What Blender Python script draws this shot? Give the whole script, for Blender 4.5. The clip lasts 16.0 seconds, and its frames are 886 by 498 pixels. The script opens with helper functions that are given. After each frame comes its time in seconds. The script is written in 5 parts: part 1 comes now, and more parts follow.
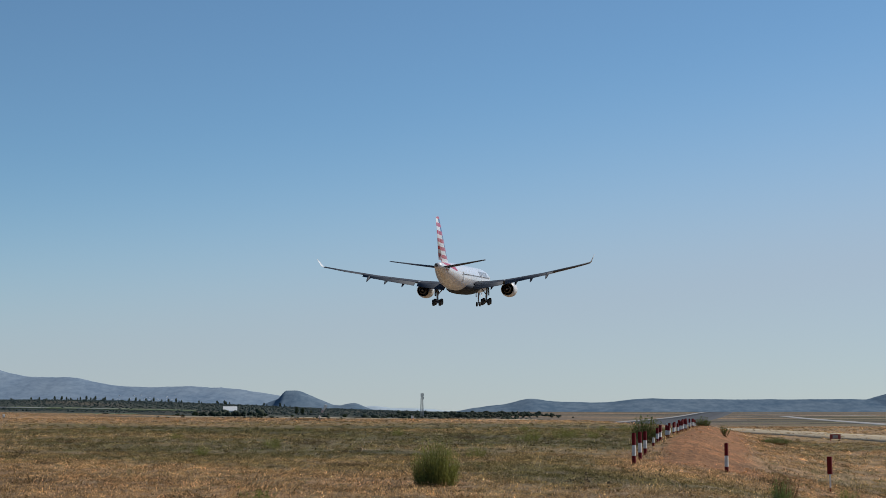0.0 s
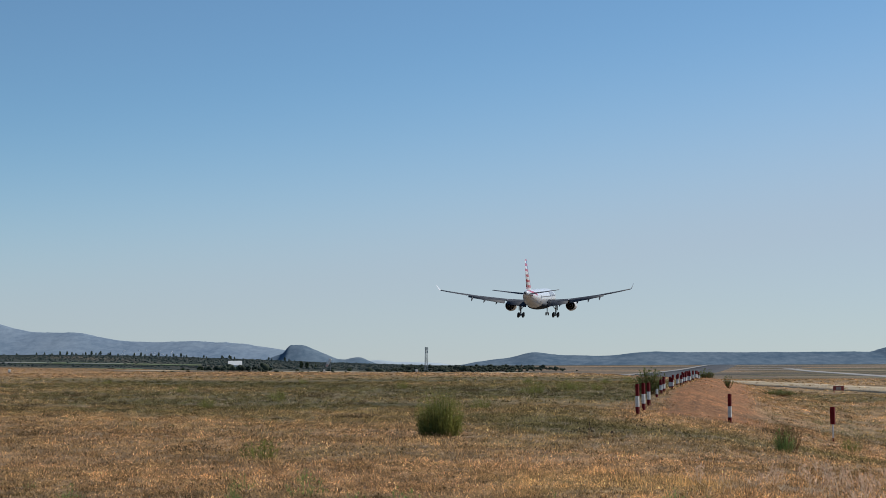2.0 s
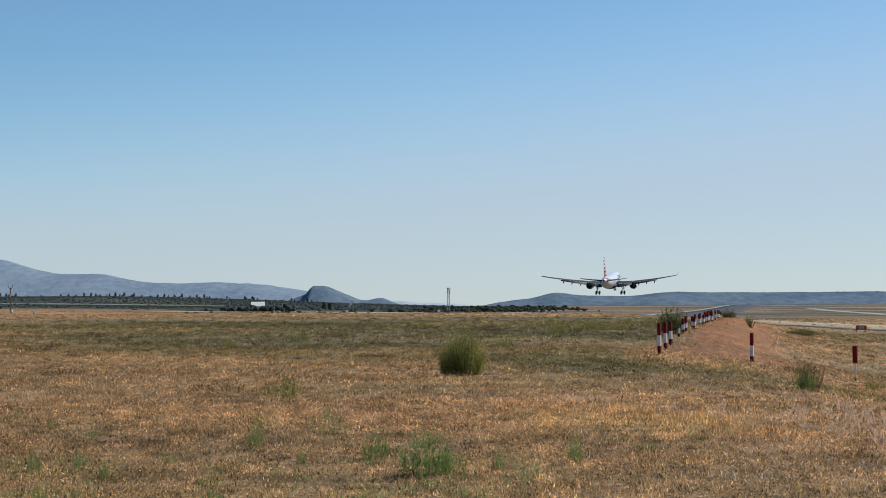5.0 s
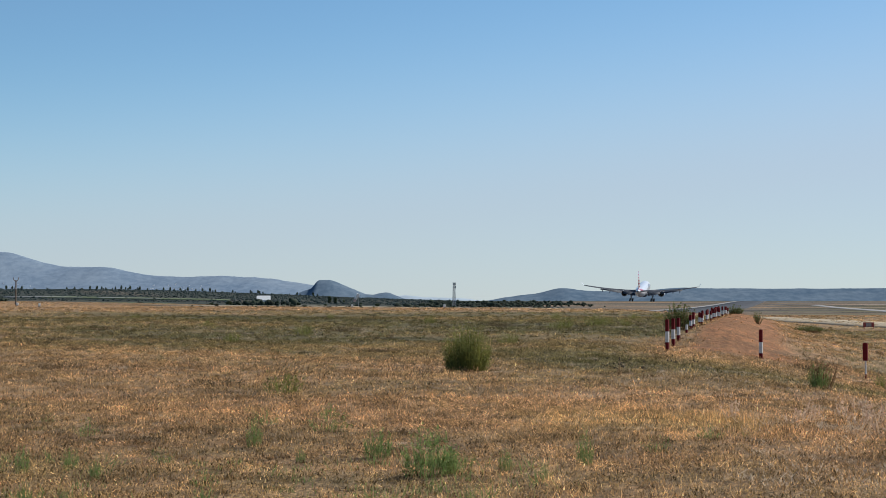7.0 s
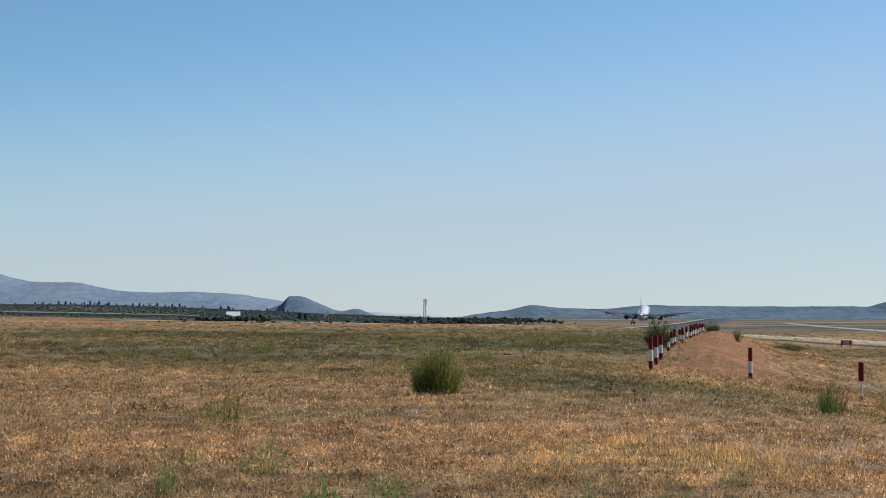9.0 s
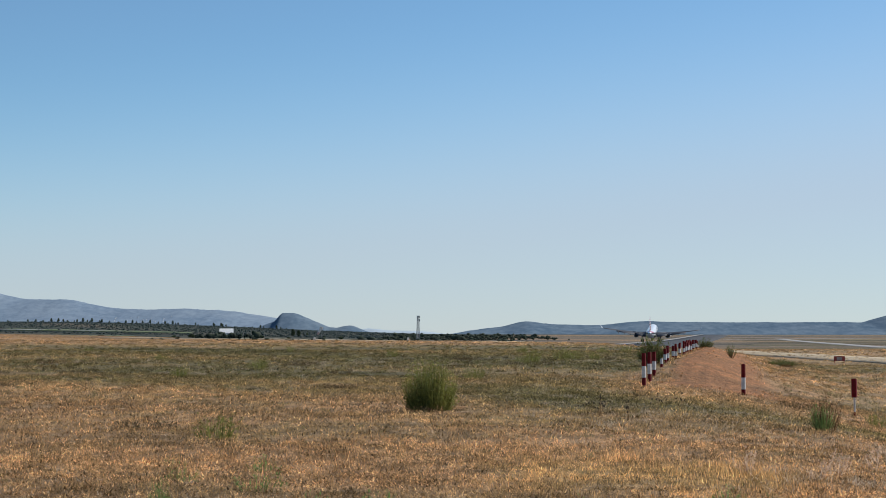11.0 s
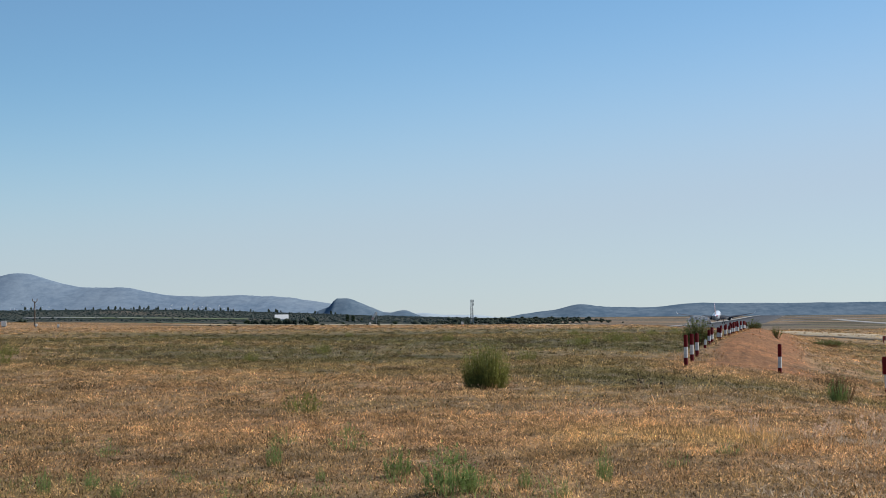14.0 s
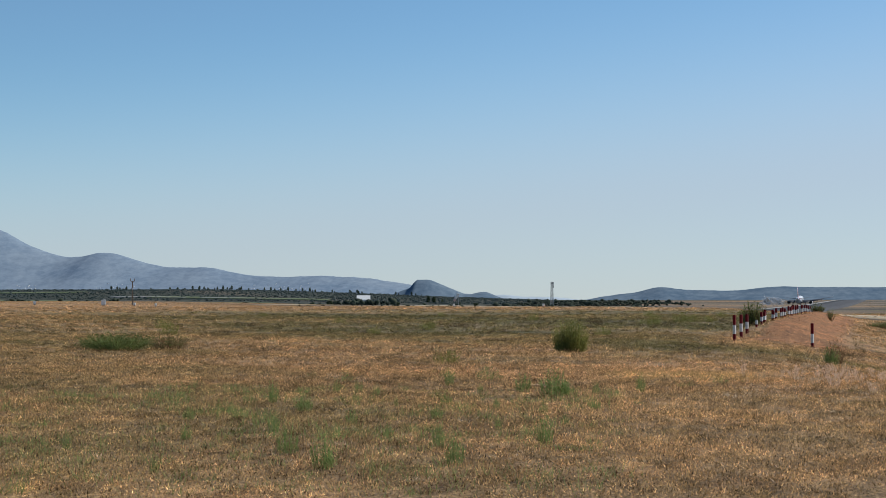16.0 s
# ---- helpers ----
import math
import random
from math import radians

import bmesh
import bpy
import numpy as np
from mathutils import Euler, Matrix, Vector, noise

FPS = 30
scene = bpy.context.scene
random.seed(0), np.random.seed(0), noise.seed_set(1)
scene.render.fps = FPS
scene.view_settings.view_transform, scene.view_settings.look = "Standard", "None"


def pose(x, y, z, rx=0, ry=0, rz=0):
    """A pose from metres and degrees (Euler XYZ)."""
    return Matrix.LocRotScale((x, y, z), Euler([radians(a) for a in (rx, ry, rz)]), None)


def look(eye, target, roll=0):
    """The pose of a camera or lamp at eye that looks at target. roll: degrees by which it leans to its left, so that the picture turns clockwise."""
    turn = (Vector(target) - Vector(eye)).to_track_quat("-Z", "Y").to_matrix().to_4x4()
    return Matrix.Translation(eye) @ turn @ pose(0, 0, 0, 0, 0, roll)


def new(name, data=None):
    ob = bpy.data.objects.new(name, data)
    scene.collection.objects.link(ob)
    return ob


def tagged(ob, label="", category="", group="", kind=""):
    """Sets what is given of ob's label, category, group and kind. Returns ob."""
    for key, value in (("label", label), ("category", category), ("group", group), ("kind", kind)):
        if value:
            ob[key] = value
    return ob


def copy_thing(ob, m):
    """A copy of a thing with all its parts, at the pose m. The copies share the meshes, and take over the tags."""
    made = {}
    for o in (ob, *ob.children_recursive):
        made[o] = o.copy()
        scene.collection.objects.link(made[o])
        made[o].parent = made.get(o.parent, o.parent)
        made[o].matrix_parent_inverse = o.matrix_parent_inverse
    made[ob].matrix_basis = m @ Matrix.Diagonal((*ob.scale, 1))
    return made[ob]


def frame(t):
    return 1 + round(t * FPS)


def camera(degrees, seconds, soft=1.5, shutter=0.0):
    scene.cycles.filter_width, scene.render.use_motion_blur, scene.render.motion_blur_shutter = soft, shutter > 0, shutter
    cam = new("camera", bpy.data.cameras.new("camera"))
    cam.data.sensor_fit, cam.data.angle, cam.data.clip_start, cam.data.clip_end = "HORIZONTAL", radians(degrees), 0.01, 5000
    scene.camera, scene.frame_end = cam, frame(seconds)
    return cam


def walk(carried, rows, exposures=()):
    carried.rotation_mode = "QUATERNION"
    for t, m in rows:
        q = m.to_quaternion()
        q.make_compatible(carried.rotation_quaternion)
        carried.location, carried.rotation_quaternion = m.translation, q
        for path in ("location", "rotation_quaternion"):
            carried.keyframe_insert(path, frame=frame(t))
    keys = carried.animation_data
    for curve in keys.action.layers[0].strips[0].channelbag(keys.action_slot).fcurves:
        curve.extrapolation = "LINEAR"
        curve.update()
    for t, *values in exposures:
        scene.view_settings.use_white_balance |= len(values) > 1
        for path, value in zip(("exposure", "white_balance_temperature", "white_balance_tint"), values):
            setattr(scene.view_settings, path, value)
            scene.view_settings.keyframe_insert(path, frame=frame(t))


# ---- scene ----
# ---- camera and its walk ----
cam = camera(31.29, 16.0, soft=0.5)
walk(cam, [
    (0.0, pose(0.00, -0.00, 1.650, 95.852, 0, 0.000) @ pose(0, 0, 0, 0, 0, -0.000)),
    (0.5, pose(0.01, -0.03, 1.644, 95.636, 0, -0.286) @ pose(0, 0, 0, 0, 0, 0.021)),
    (1.0, pose(0.01, -0.05, 1.622, 95.505, 0, -0.339) @ pose(0, 0, 0, 0, 0, 0.051)),
    (1.5, pose(0.01, 0.01, 1.597, 94.955, 0, -0.129) @ pose(0, 0, 0, 0, 0, 0.101)),
    (2.0, pose(0.01, -0.01, 1.585, 94.193, 0, 0.139) @ pose(0, 0, 0, 0, 0, -0.206)),
    (2.5, pose(0.01, -0.03, 1.577, 93.633, 0, 0.495) @ pose(0, 0, 0, 0, 0, -0.350)),
    (3.0, pose(0.01, 0.09, 1.555, 93.139, 0, 0.776) @ pose(0, 0, 0, 0, 0, -0.367)),
    (3.5, pose(0.01, 0.08, 1.569, 92.740, 0, 0.965) @ pose(0, 0, 0, 0, 0, -0.330)),
    (4.0, pose(0.02, 0.03, 1.558, 92.483, 0, 0.943) @ pose(0, 0, 0, 0, 0, -0.316)),
    (6.5, pose(0.02, 0.06, 1.554, 91.717, 0, 1.027) @ pose(0, 0, 0, 0, 0, -0.226)),
    (7.0, pose(0.01, 0.63, 1.551, 91.863, 0, 1.160) @ pose(0, 0, 0, 0, 0, -0.023)),
    (7.5, pose(0.03, 2.50, 1.538, 92.180, 0, 1.360) @ pose(0, 0, 0, 0, 0, 0.057)),
    (8.0, pose(0.02, 3.78, 1.514, 92.248, 0, 1.262) @ pose(0, 0, 0, 0, 0, 0.138)),
    (8.5, pose(0.02, 4.10, 1.510, 92.210, 0, 0.685) @ pose(0, 0, 0, 0, 0, 0.209)),
    (9.0, pose(0.01, 4.12, 1.506, 92.466, 0, 0.108) @ pose(0, 0, 0, 0, 0, 0.175)),
    (9.5, pose(0.02, 4.06, 1.511, 92.707, 0, -0.187) @ pose(0, 0, 0, 0, 0, 0.066)),
    (12.0, pose(0.01, 4.11, 1.519, 93.119, 0, 0.046) @ pose(0, 0, 0, 0, 0, 0.040)),
    (12.5, pose(0.01, 4.12, 1.515, 93.016, 0, 0.388) @ pose(0, 0, 0, 0, 0, -0.088)),
    (13.0, pose(0.01, 3.31, 1.534, 92.785, 0, 0.634) @ pose(0, 0, 0, 0, 0, -0.222)),
    (13.5, pose(0.01, 2.65, 1.542, 92.650, 0, 1.028) @ pose(0, 0, 0, 0, 0, -0.436)),
    (14.0, pose(0.01, 0.58, 1.558, 92.492, 0, 1.783) @ pose(0, 0, 0, 0, 0, -0.546)),
    (14.5, pose(0.00, -1.20, 1.566, 92.349, 0, 2.489) @ pose(0, 0, 0, 0, 0, -0.534)),
    (15.0, pose(-0.01, -3.80, 1.577, 92.162, 0, 2.893) @ pose(0, 0, 0, 0, 0, -0.413)),
    (15.5, pose(-0.04, -6.91, 1.576, 92.007, 0, 3.663) @ pose(0, 0, 0, 0, 0, -0.280)),
    (16.0, pose(-0.09, -11.41, 1.556, 91.845, 0, 4.685) @ pose(0, 0, 0, 0, 0, -0.128)),
], exposures=[(0.0, -0.26), (1.0, -0.24), (2.0, -0.18), (3.0, -0.09), (4.0, -0.02), (7.0, 0.02), (14.5, 0.02), (16.0, -0.03)])

# ---- daylight ----
SUN_AZIMUTH = 53.0      # degrees clockwise from the view direction +y
SUN_HEIGHT = 40.0
world = bpy.data.worlds.new("clear_sky")
scene.world = world
world.use_nodes = True
wn = world.node_tree
sky = wn.nodes.new("ShaderNodeTexSky")
sky.sky_type = "NISHITA"
sky.sun_disc = False
sky.sun_elevation = radians(SUN_HEIGHT)
sky.sun_rotation = radians(SUN_AZIMUTH)
sky.altitude = 1500
sky.air_density = 1.0
sky.dust_density = 0.2
sky.ozone_density = 2.2
tint = wn.nodes.new("ShaderNodeMix")
tint.data_type, tint.blend_type = "RGBA", "MULTIPLY"
tint.inputs[0].default_value = 1.0
tint.inputs[7].default_value = (0.788, 0.993, 1.045, 1)
wn.links.new(sky.outputs[0], tint.inputs[6])
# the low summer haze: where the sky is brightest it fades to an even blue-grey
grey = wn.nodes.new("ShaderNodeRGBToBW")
share = wn.nodes.new("ShaderNodeMapRange")
share.interpolation_type = "SMOOTHSTEP"
share.inputs["From Min"].default_value, share.inputs["From Max"].default_value = 3.7, 7.0
share.inputs["To Min"].default_value, share.inputs["To Max"].default_value = 0.0, 0.68
haze = wn.nodes.new("ShaderNodeMix")
haze.data_type = "RGBA"
haze.inputs[7].default_value = (4.80, 5.20, 6.20, 1)
wn.links.new(tint.outputs[2], grey.inputs[0])
wn.links.new(grey.outputs[0], share.inputs["Value"])
wn.links.new(share.outputs[0], haze.inputs[0])
wn.links.new(tint.outputs[2], haze.inputs[6])
wn.links.new(haze.outputs[2], wn.nodes["Background"].inputs[0])
wn.nodes["Background"].inputs[1].default_value = 0.10
sun = new("sun", bpy.data.lights.new("sun", "SUN"))
sun.data.energy = 5.0
sun.data.angle = radians(0.53)
sun.data.color = (1.0, 0.94, 0.85)
sa, se = radians(SUN_AZIMUTH), radians(SUN_HEIGHT)
SUN_WAY = Vector((math.sin(sa) * math.cos(se), math.cos(sa) * math.cos(se), math.sin(se)))
sun.matrix_world = look(SUN_WAY * 100, (0, 0, 0))


# ---- materials ----
def nodes_of(name):
    m = bpy.data.materials.new(name)
    m.use_nodes = True
    return m, m.node_tree, m.node_tree.nodes["Principled BSDF"]


def ramp(tree, fac, stops):
    r = tree.nodes.new("ShaderNodeValToRGB")
    while len(r.color_ramp.elements) < len(stops):
        r.color_ramp.elements.new(0.5)
    for e, (p, c) in zip(r.color_ramp.elements, stops):
        e.position, e.color = p, (*c, 1)
    tree.links.new(fac, r.inputs[0])
    return r.outputs[0]


def noise_tex(tree, scale, detail=4.0, rough=0.6, stretch=None):
    co = tree.nodes.new("ShaderNodeTexCoord").outputs["Object"]
    if stretch:
        mp = tree.nodes.new("ShaderNodeMapping")
        mp.inputs["Scale"].default_value = stretch
        tree.links.new(co, mp.inputs[0])
        co = mp.outputs[0]
    n = tree.nodes.new("ShaderNodeTexNoise")
    n.inputs["Scale"].default_value, n.inputs["Detail"].default_value, n.inputs["Roughness"].default_value = scale, detail, rough
    tree.links.new(co, n.inputs["Vector"])
    return n.outputs[0]


def blend(tree, fac, a, b, mode="MIX"):
    x = tree.nodes.new("ShaderNodeMix")
    x.data_type, x.blend_type = "RGBA", mode
    for sock, v in ((x.inputs[0], fac), (x.inputs[6], a), (x.inputs[7], b)):
        if isinstance(v, (int, float)):
            sock.default_value = v
        elif isinstance(v, tuple):
            sock.default_value = (*v, 1)
        else:
            tree.links.new(v, sock)
    return x.outputs[2]


def bumped(tree, bsdf, height, strength, distance=0.02):
    b = tree.nodes.new("ShaderNodeBump")
    b.inputs["Strength"].default_value, b.inputs["Distance"].default_value = strength, distance
    tree.links.new(height, b.inputs["Height"])
    tree.links.new(b.outputs[0], bsdf.inputs["Normal"])


def thin_leaf(tree, bsdf, colour, share):
    """Leaves and blades pass part of the light through."""
    t = tree.nodes.new("ShaderNodeBsdfTranslucent")
    mix = tree.nodes.new("ShaderNodeMixShader")
    mix.inputs[0].default_value = share
    tree.links.new(colour, t.inputs[0])
    tree.links.new(bsdf.outputs[0], mix.inputs[1])
    tree.links.new(t.outputs[0], mix.inputs[2])
    tree.links.new(mix.outputs[0], tree.nodes["Material Output"].inputs[0])


def surface(name, c1, c2, scale, rough=0.7, metal=0.0, bump=0.2, fine=None, distance=0.02, island=0.0, spec=0.5, thin=0.0):
    """Two colours mixed by coarse and fine noise, with relief; island: how far single islands differ in brightness."""
    m, tree, b = nodes_of(name)
    coarse = noise_tex(tree, scale)
    grain = noise_tex(tree, fine or scale * 9, 3.0)
    col = ramp(tree, coarse, [(0.35, c1), (0.65, c2)])
    col = blend(tree, 0.35, col, ramp(tree, grain, [(0.3, tuple(v * 0.6 for v in c1)), (0.7, tuple(min(1, v * 1.25) for v in c2))]))
    if island:
        g = tree.nodes.new("ShaderNodeNewGeometry")
        col = blend(tree, 1.0, col, ramp(tree, g.outputs["Random Per Island"], [(0, (1 - island,) * 3), (1, (1 + island,) * 3)]), "MULTIPLY")
    tree.links.new(col, b.inputs["Base Color"])
    b.inputs["Roughness"].default_value, b.inputs["Metallic"].default_value = rough, metal
    b.inputs["Specular IOR Level"].default_value = spec
    if thin:
        thin_leaf(tree, b, col, thin)
    if bump:
        bumped(tree, b, grain, bump, distance)
    return m


def vegetation(name, island, shine=0.15):
    """Dry grassland: attributes green, red and gold say what grows where; noise breaks the patches up."""
    m, tree, b = nodes_of(name)
    big = noise_tex(tree, 0.12, 5.0, 0.65)
    mid = noise_tex(tree, 0.9, 4.0, 0.6)
    fine = noise_tex(tree, 9.0, 3.0, 0.6)
    straw = ramp(tree, big, [(0.3, (0.19, 0.130, 0.066)), (0.5, (0.27, 0.192, 0.098)), (0.7, (0.36, 0.268, 0.142))])
    brown = ramp(tree, mid, [(0.35, (0.17, 0.110, 0.070)), (0.6, (0.30, 0.205, 0.130))])
    col = blend(tree, 0.5, straw, brown)

    def grown(attribute, colour, dark, col, lo=0.35, hi=0.65, pattern=None):
        a = tree.nodes.new("ShaderNodeAttribute")
        a.attribute_name = attribute
        s = tree.nodes.new("ShaderNodeMath")
        s.operation = "ADD"
        tree.links.new(a.outputs["Fac"], s.inputs[0])
        k = tree.nodes.new("ShaderNodeMath")
        k.operation = "MULTIPLY_ADD"
        k.inputs[1].default_value, k.inputs[2].default_value = 0.9, -0.45
        tree.links.new(mid, k.inputs[0])
        tree.links.new(k.outputs[0], s.inputs[1])
        f = ramp(tree, s.outputs[0], [(lo, (0, 0, 0)), (hi, (1, 1, 1))])
        return blend(tree, f, col, ramp(tree, pattern or fine, [(0.41 if pattern else 0.3, dark), (0.57 if pattern else 0.7, colour)]))

    col = grown("green", (0.162, 0.148, 0.066), (0.080, 0.078, 0.038), col, 0.30, 0.95)
    col = grown("green", (0.125, 0.115, 0.058), (0.064, 0.061, 0.033), col, 0.60, 1.0)
    col = grown("gold", (0.35, 0.265, 0.142), (0.25, 0.180, 0.095), col, 0.25, 0.85)
    col = grown("red", (0.285, 0.148, 0.068), (0.17, 0.084, 0.038), col, 0.35, 0.9)
    col = grown("wood", (0.044, 0.058, 0.046), (0.026, 0.036, 0.032), col, 0.2, 0.5)
    col = grown("pale", (0.150, 0.130, 0.100), (0.046, 0.047, 0.042), col, 0.3, 0.8, noise_tex(tree, 0.0055, 4.0, 0.7, (0.2, 1, 1)))
    swath = noise_tex(tree, 0.035, 4.0, 0.6, (0.3, 1, 1))
    col = blend(tree, 0.6, col, ramp(tree, swath, [(0.35, (0.62, 0.66, 0.66)), (0.65, (1.35, 1.3, 1.28))]), "MULTIPLY")
    mottle = noise_tex(tree, 0.30, 4.0, 0.65, (0.55, 1, 1))
    col = blend(tree, 0.85, col, ramp(tree, mottle, [(0.36, (0.74, 0.78, 0.74)), (0.5, (0.99, 0.98, 0.97)), (0.66, (1.24, 1.18, 1.12))]), "MULTIPLY")
    tuft = noise_tex(tree, 3.2, 3.0, 0.7, (1, 0.35, 1))
    col = blend(tree, 0.9, col, ramp(tree, tuft, [(0.36, (0.62, 0.62, 0.60)), (0.5, (1.0, 0.99, 0.98)), (0.64, (1.40, 1.36, 1.32))]), "MULTIPLY")
    if island:
        g = tree.nodes.new("ShaderNodeNewGeometry")
        col = blend(tree, 1.0, col, ramp(tree, g.outputs["Random Per Island"],
                    [(0, (0.60, 0.53, 0.49)), (0.22, (1.40, 1.22, 1.16)), (0.45, (1.75, 1.74, 1.45)), (0.65, (2.30, 2.06, 1.92)), (0.85, (2.8, 2.62, 2.35)), (1, (4.2, 3.95, 3.55))]), "MULTIPLY")
        tone = tree.nodes.new("ShaderNodeAttribute")
        tone.attribute_name = "tone"
        col = blend(tree, 1.0, col, ramp(tree, tone.outputs["Fac"], [(0, (0.20, 0.20, 0.18)), (0.35, (0.62, 0.62, 0.59)), (0.7, (1.12, 1.08, 1.03)), (1, (1.92, 1.86, 1.80))]), "MULTIPLY")
        thin_leaf(tree, b, col, 0.36)
    else:
        litter = noise_tex(tree, 24.0, 5.0, 0.75, (1, 0.5, 1))
        col = blend(tree, 0.9, col, ramp(tree, litter, [(0.36, (0.30, 0.25, 0.22)), (0.47, (0.80, 0.72, 0.66)), (0.55, (1.25, 1.13, 1.03)), (0.64, (2.1, 1.9, 1.7))]), "MULTIPLY")
        bumped(tree, b, litter, 0.7, 0.05)
    tree.links.new(col, b.inputs["Base Color"])
    b.inputs["Roughness"].default_value = 0.9
    b.inputs["Specular IOR Level"].default_value = shine
    return m


GROUND = vegetation("dry_ground", False)
DRY_GRASS = vegetation("dry_grass_blades", True)
LEAF = surface("leaf_green", (0.07, 0.10, 0.028), (0.17, 0.19, 0.06), 3.0, 0.75, island=0.45, bump=0, spec=0.25, thin=0.4)
STEM_GREEN = surface("broom_stem_green", (0.11, 0.130, 0.034), (0.29, 0.285, 0.075), 2.0, 0.75, island=0.45, bump=0, spec=0.25, thin=0.4)
WEED_GREEN = surface("weed_green", (0.14, 0.215, 0.06), (0.30, 0.375, 0.13), 3.0, 0.8, island=0.4, bump=0, spec=0.2, thin=0.4)
DRY_STALK = surface("dry_stalk", (0.34, 0.24, 0.13), (0.58, 0.45, 0.27), 3.0, 0.85, island=0.4, bump=0, spec=0.2, thin=0.4)
BROWN_STALK = surface("brown_stalk", (0.10, 0.06, 0.032), (0.22, 0.13, 0.065), 3.0, 0.85, island=0.4, bump=0, spec=0.2, thin=0.4)
DARK_TUFT = surface("dark_dead_tuft", (0.065, 0.048, 0.028), (0.15, 0.108, 0.060), 3.0, 0.9, island=0.5, bump=0, spec=0.15, thin=0.35)
SEED_HEAD = surface("dark_seed_head", (0.02, 0.015, 0.012), (0.05, 0.035, 0.025), 9.0, 0.9, bump=0.4)
TREE_CROWN = surface("far_tree_crown", (0.030, 0.045, 0.022), (0.065, 0.082, 0.042), 0.5, 0.9, island=0.4, bump=0, spec=0.1)
BARK = surface("bark", (0.07, 0.05, 0.035), (0.14, 0.10, 0.07), 4.0, 0.9, bump=0.6)
POST_RED = surface("post_red_paint", (0.10, 0.005, 0.008), (0.17, 0.011, 0.013), 3.0, 0.8, bump=0.15, spec=0.2)
POST_WHITE = surface("post_white_paint", (0.50, 0.49, 0.47), (0.72, 0.71, 0.69), 4.0, 0.7, bump=0.15)
ASPHALT = surface("runway_asphalt", (0.062, 0.066, 0.076), (0.10, 0.105, 0.115), 0.05, 1.0, fine=0.9, bump=0, spec=0.05)
CONCRETE = surface("pale_concrete", (0.25, 0.245, 0.235), (0.34, 0.33, 0.315), 0.06, 1.0, fine=0.7, bump=0, spec=0.1)
DIRT_ROAD = surface("pale_dirt_track", (0.30, 0.245, 0.17), (0.40, 0.33, 0.235), 0.08, 1.0, fine=1.1, bump=0, spec=0.1)
MOWN_PALE = surface("mown_pale_grass", (0.20, 0.155, 0.095), (0.30, 0.24, 0.155), 0.05, 1.0, fine=0.5, bump=0, spec=0.1)
MOWN_DARK = surface("dark_dry_scrub", (0.060, 0.056, 0.040), (0.11, 0.098, 0.066), 0.06, 1.0, fine=0.6, bump=0, spec=0.1)
MOWN_OLIVE = surface("olive_dry_grass", (0.115, 0.105, 0.062), (0.18, 0.16, 0.095), 0.05, 1.0, fine=0.5, bump=0, spec=0.1)
HOUSE_WHITE = surface("white_render", (0.74, 0.73, 0.70), (0.84, 0.83, 0.80), 0.5, 0.8, bump=0.1)
DARK_GLASS = surface("dark_window", (0.03, 0.035, 0.04), (0.06, 0.065, 0.07), 1.0, 0.2, bump=0)
STEEL_GREY = surface("galvanised_steel", (0.24, 0.25, 0.26), (0.36, 0.37, 0.38), 1.5, 0.5, metal=0.6, bump=0.1)
SIGN_RED = surface("sign_red", (0.30, 0.05, 0.035), (0.42, 0.08, 0.055), 4.0, 0.6, bump=0.1)
SIGN_FACE = surface("sign_faded_face", (0.30, 0.20, 0.17), (0.48, 0.38, 0.33), 4.0, 0.6, bump=0.1)
WOOD_POLE = surface("weathered_wood_pole", (0.13, 0.10, 0.075), (0.22, 0.18, 0.14), 3.0, 0.9, bump=0.4)


def hazy_hill_mat(name, low, high):
    """Distant scrub slopes with haze put into their blue-grey colours: woods, clearings and field edges at two scales.
    """
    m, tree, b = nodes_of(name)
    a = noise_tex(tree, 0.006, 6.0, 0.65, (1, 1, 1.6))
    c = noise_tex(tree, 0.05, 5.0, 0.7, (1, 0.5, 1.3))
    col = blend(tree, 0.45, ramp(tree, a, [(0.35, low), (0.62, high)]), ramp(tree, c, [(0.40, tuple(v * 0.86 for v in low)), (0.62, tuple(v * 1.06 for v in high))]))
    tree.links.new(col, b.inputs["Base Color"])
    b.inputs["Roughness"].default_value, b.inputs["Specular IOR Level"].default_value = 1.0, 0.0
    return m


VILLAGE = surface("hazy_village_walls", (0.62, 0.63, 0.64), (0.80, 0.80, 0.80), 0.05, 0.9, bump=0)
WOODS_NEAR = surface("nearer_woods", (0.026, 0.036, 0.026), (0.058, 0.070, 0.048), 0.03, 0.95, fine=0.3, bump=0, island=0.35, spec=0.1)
# aerial haze painted into the slopes: paler the farther the range
HILL_FAR = hazy_hill_mat("hazed_slopes_far", (0.150, 0.212, 0.290), (0.225, 0.285, 0.350))
HILL_MID = hazy_hill_mat("hazed_slopes_mid", (0.075, 0.124, 0.182), (0.158, 0.208, 0.258))
HILL_PALE = hazy_hill_mat("hazed_slopes_faint", (0.40, 0.48, 0.55), (0.43, 0.51, 0.57))
# distant canopy green, lightened and blued in the colour to stand for haze
HAZY_WOODS = surface("far_woods", (0.050, 0.070, 0.068), (0.080, 0.102, 0.092), 0.01, 0.95, fine=0.1, bump=0, island=0.15, spec=0.1)
CROP_FIELD = surface("far_green_field", (0.085, 0.115, 0.060), (0.15, 0.17, 0.095), 0.02, 0.95, bump=0, spec=0.1)


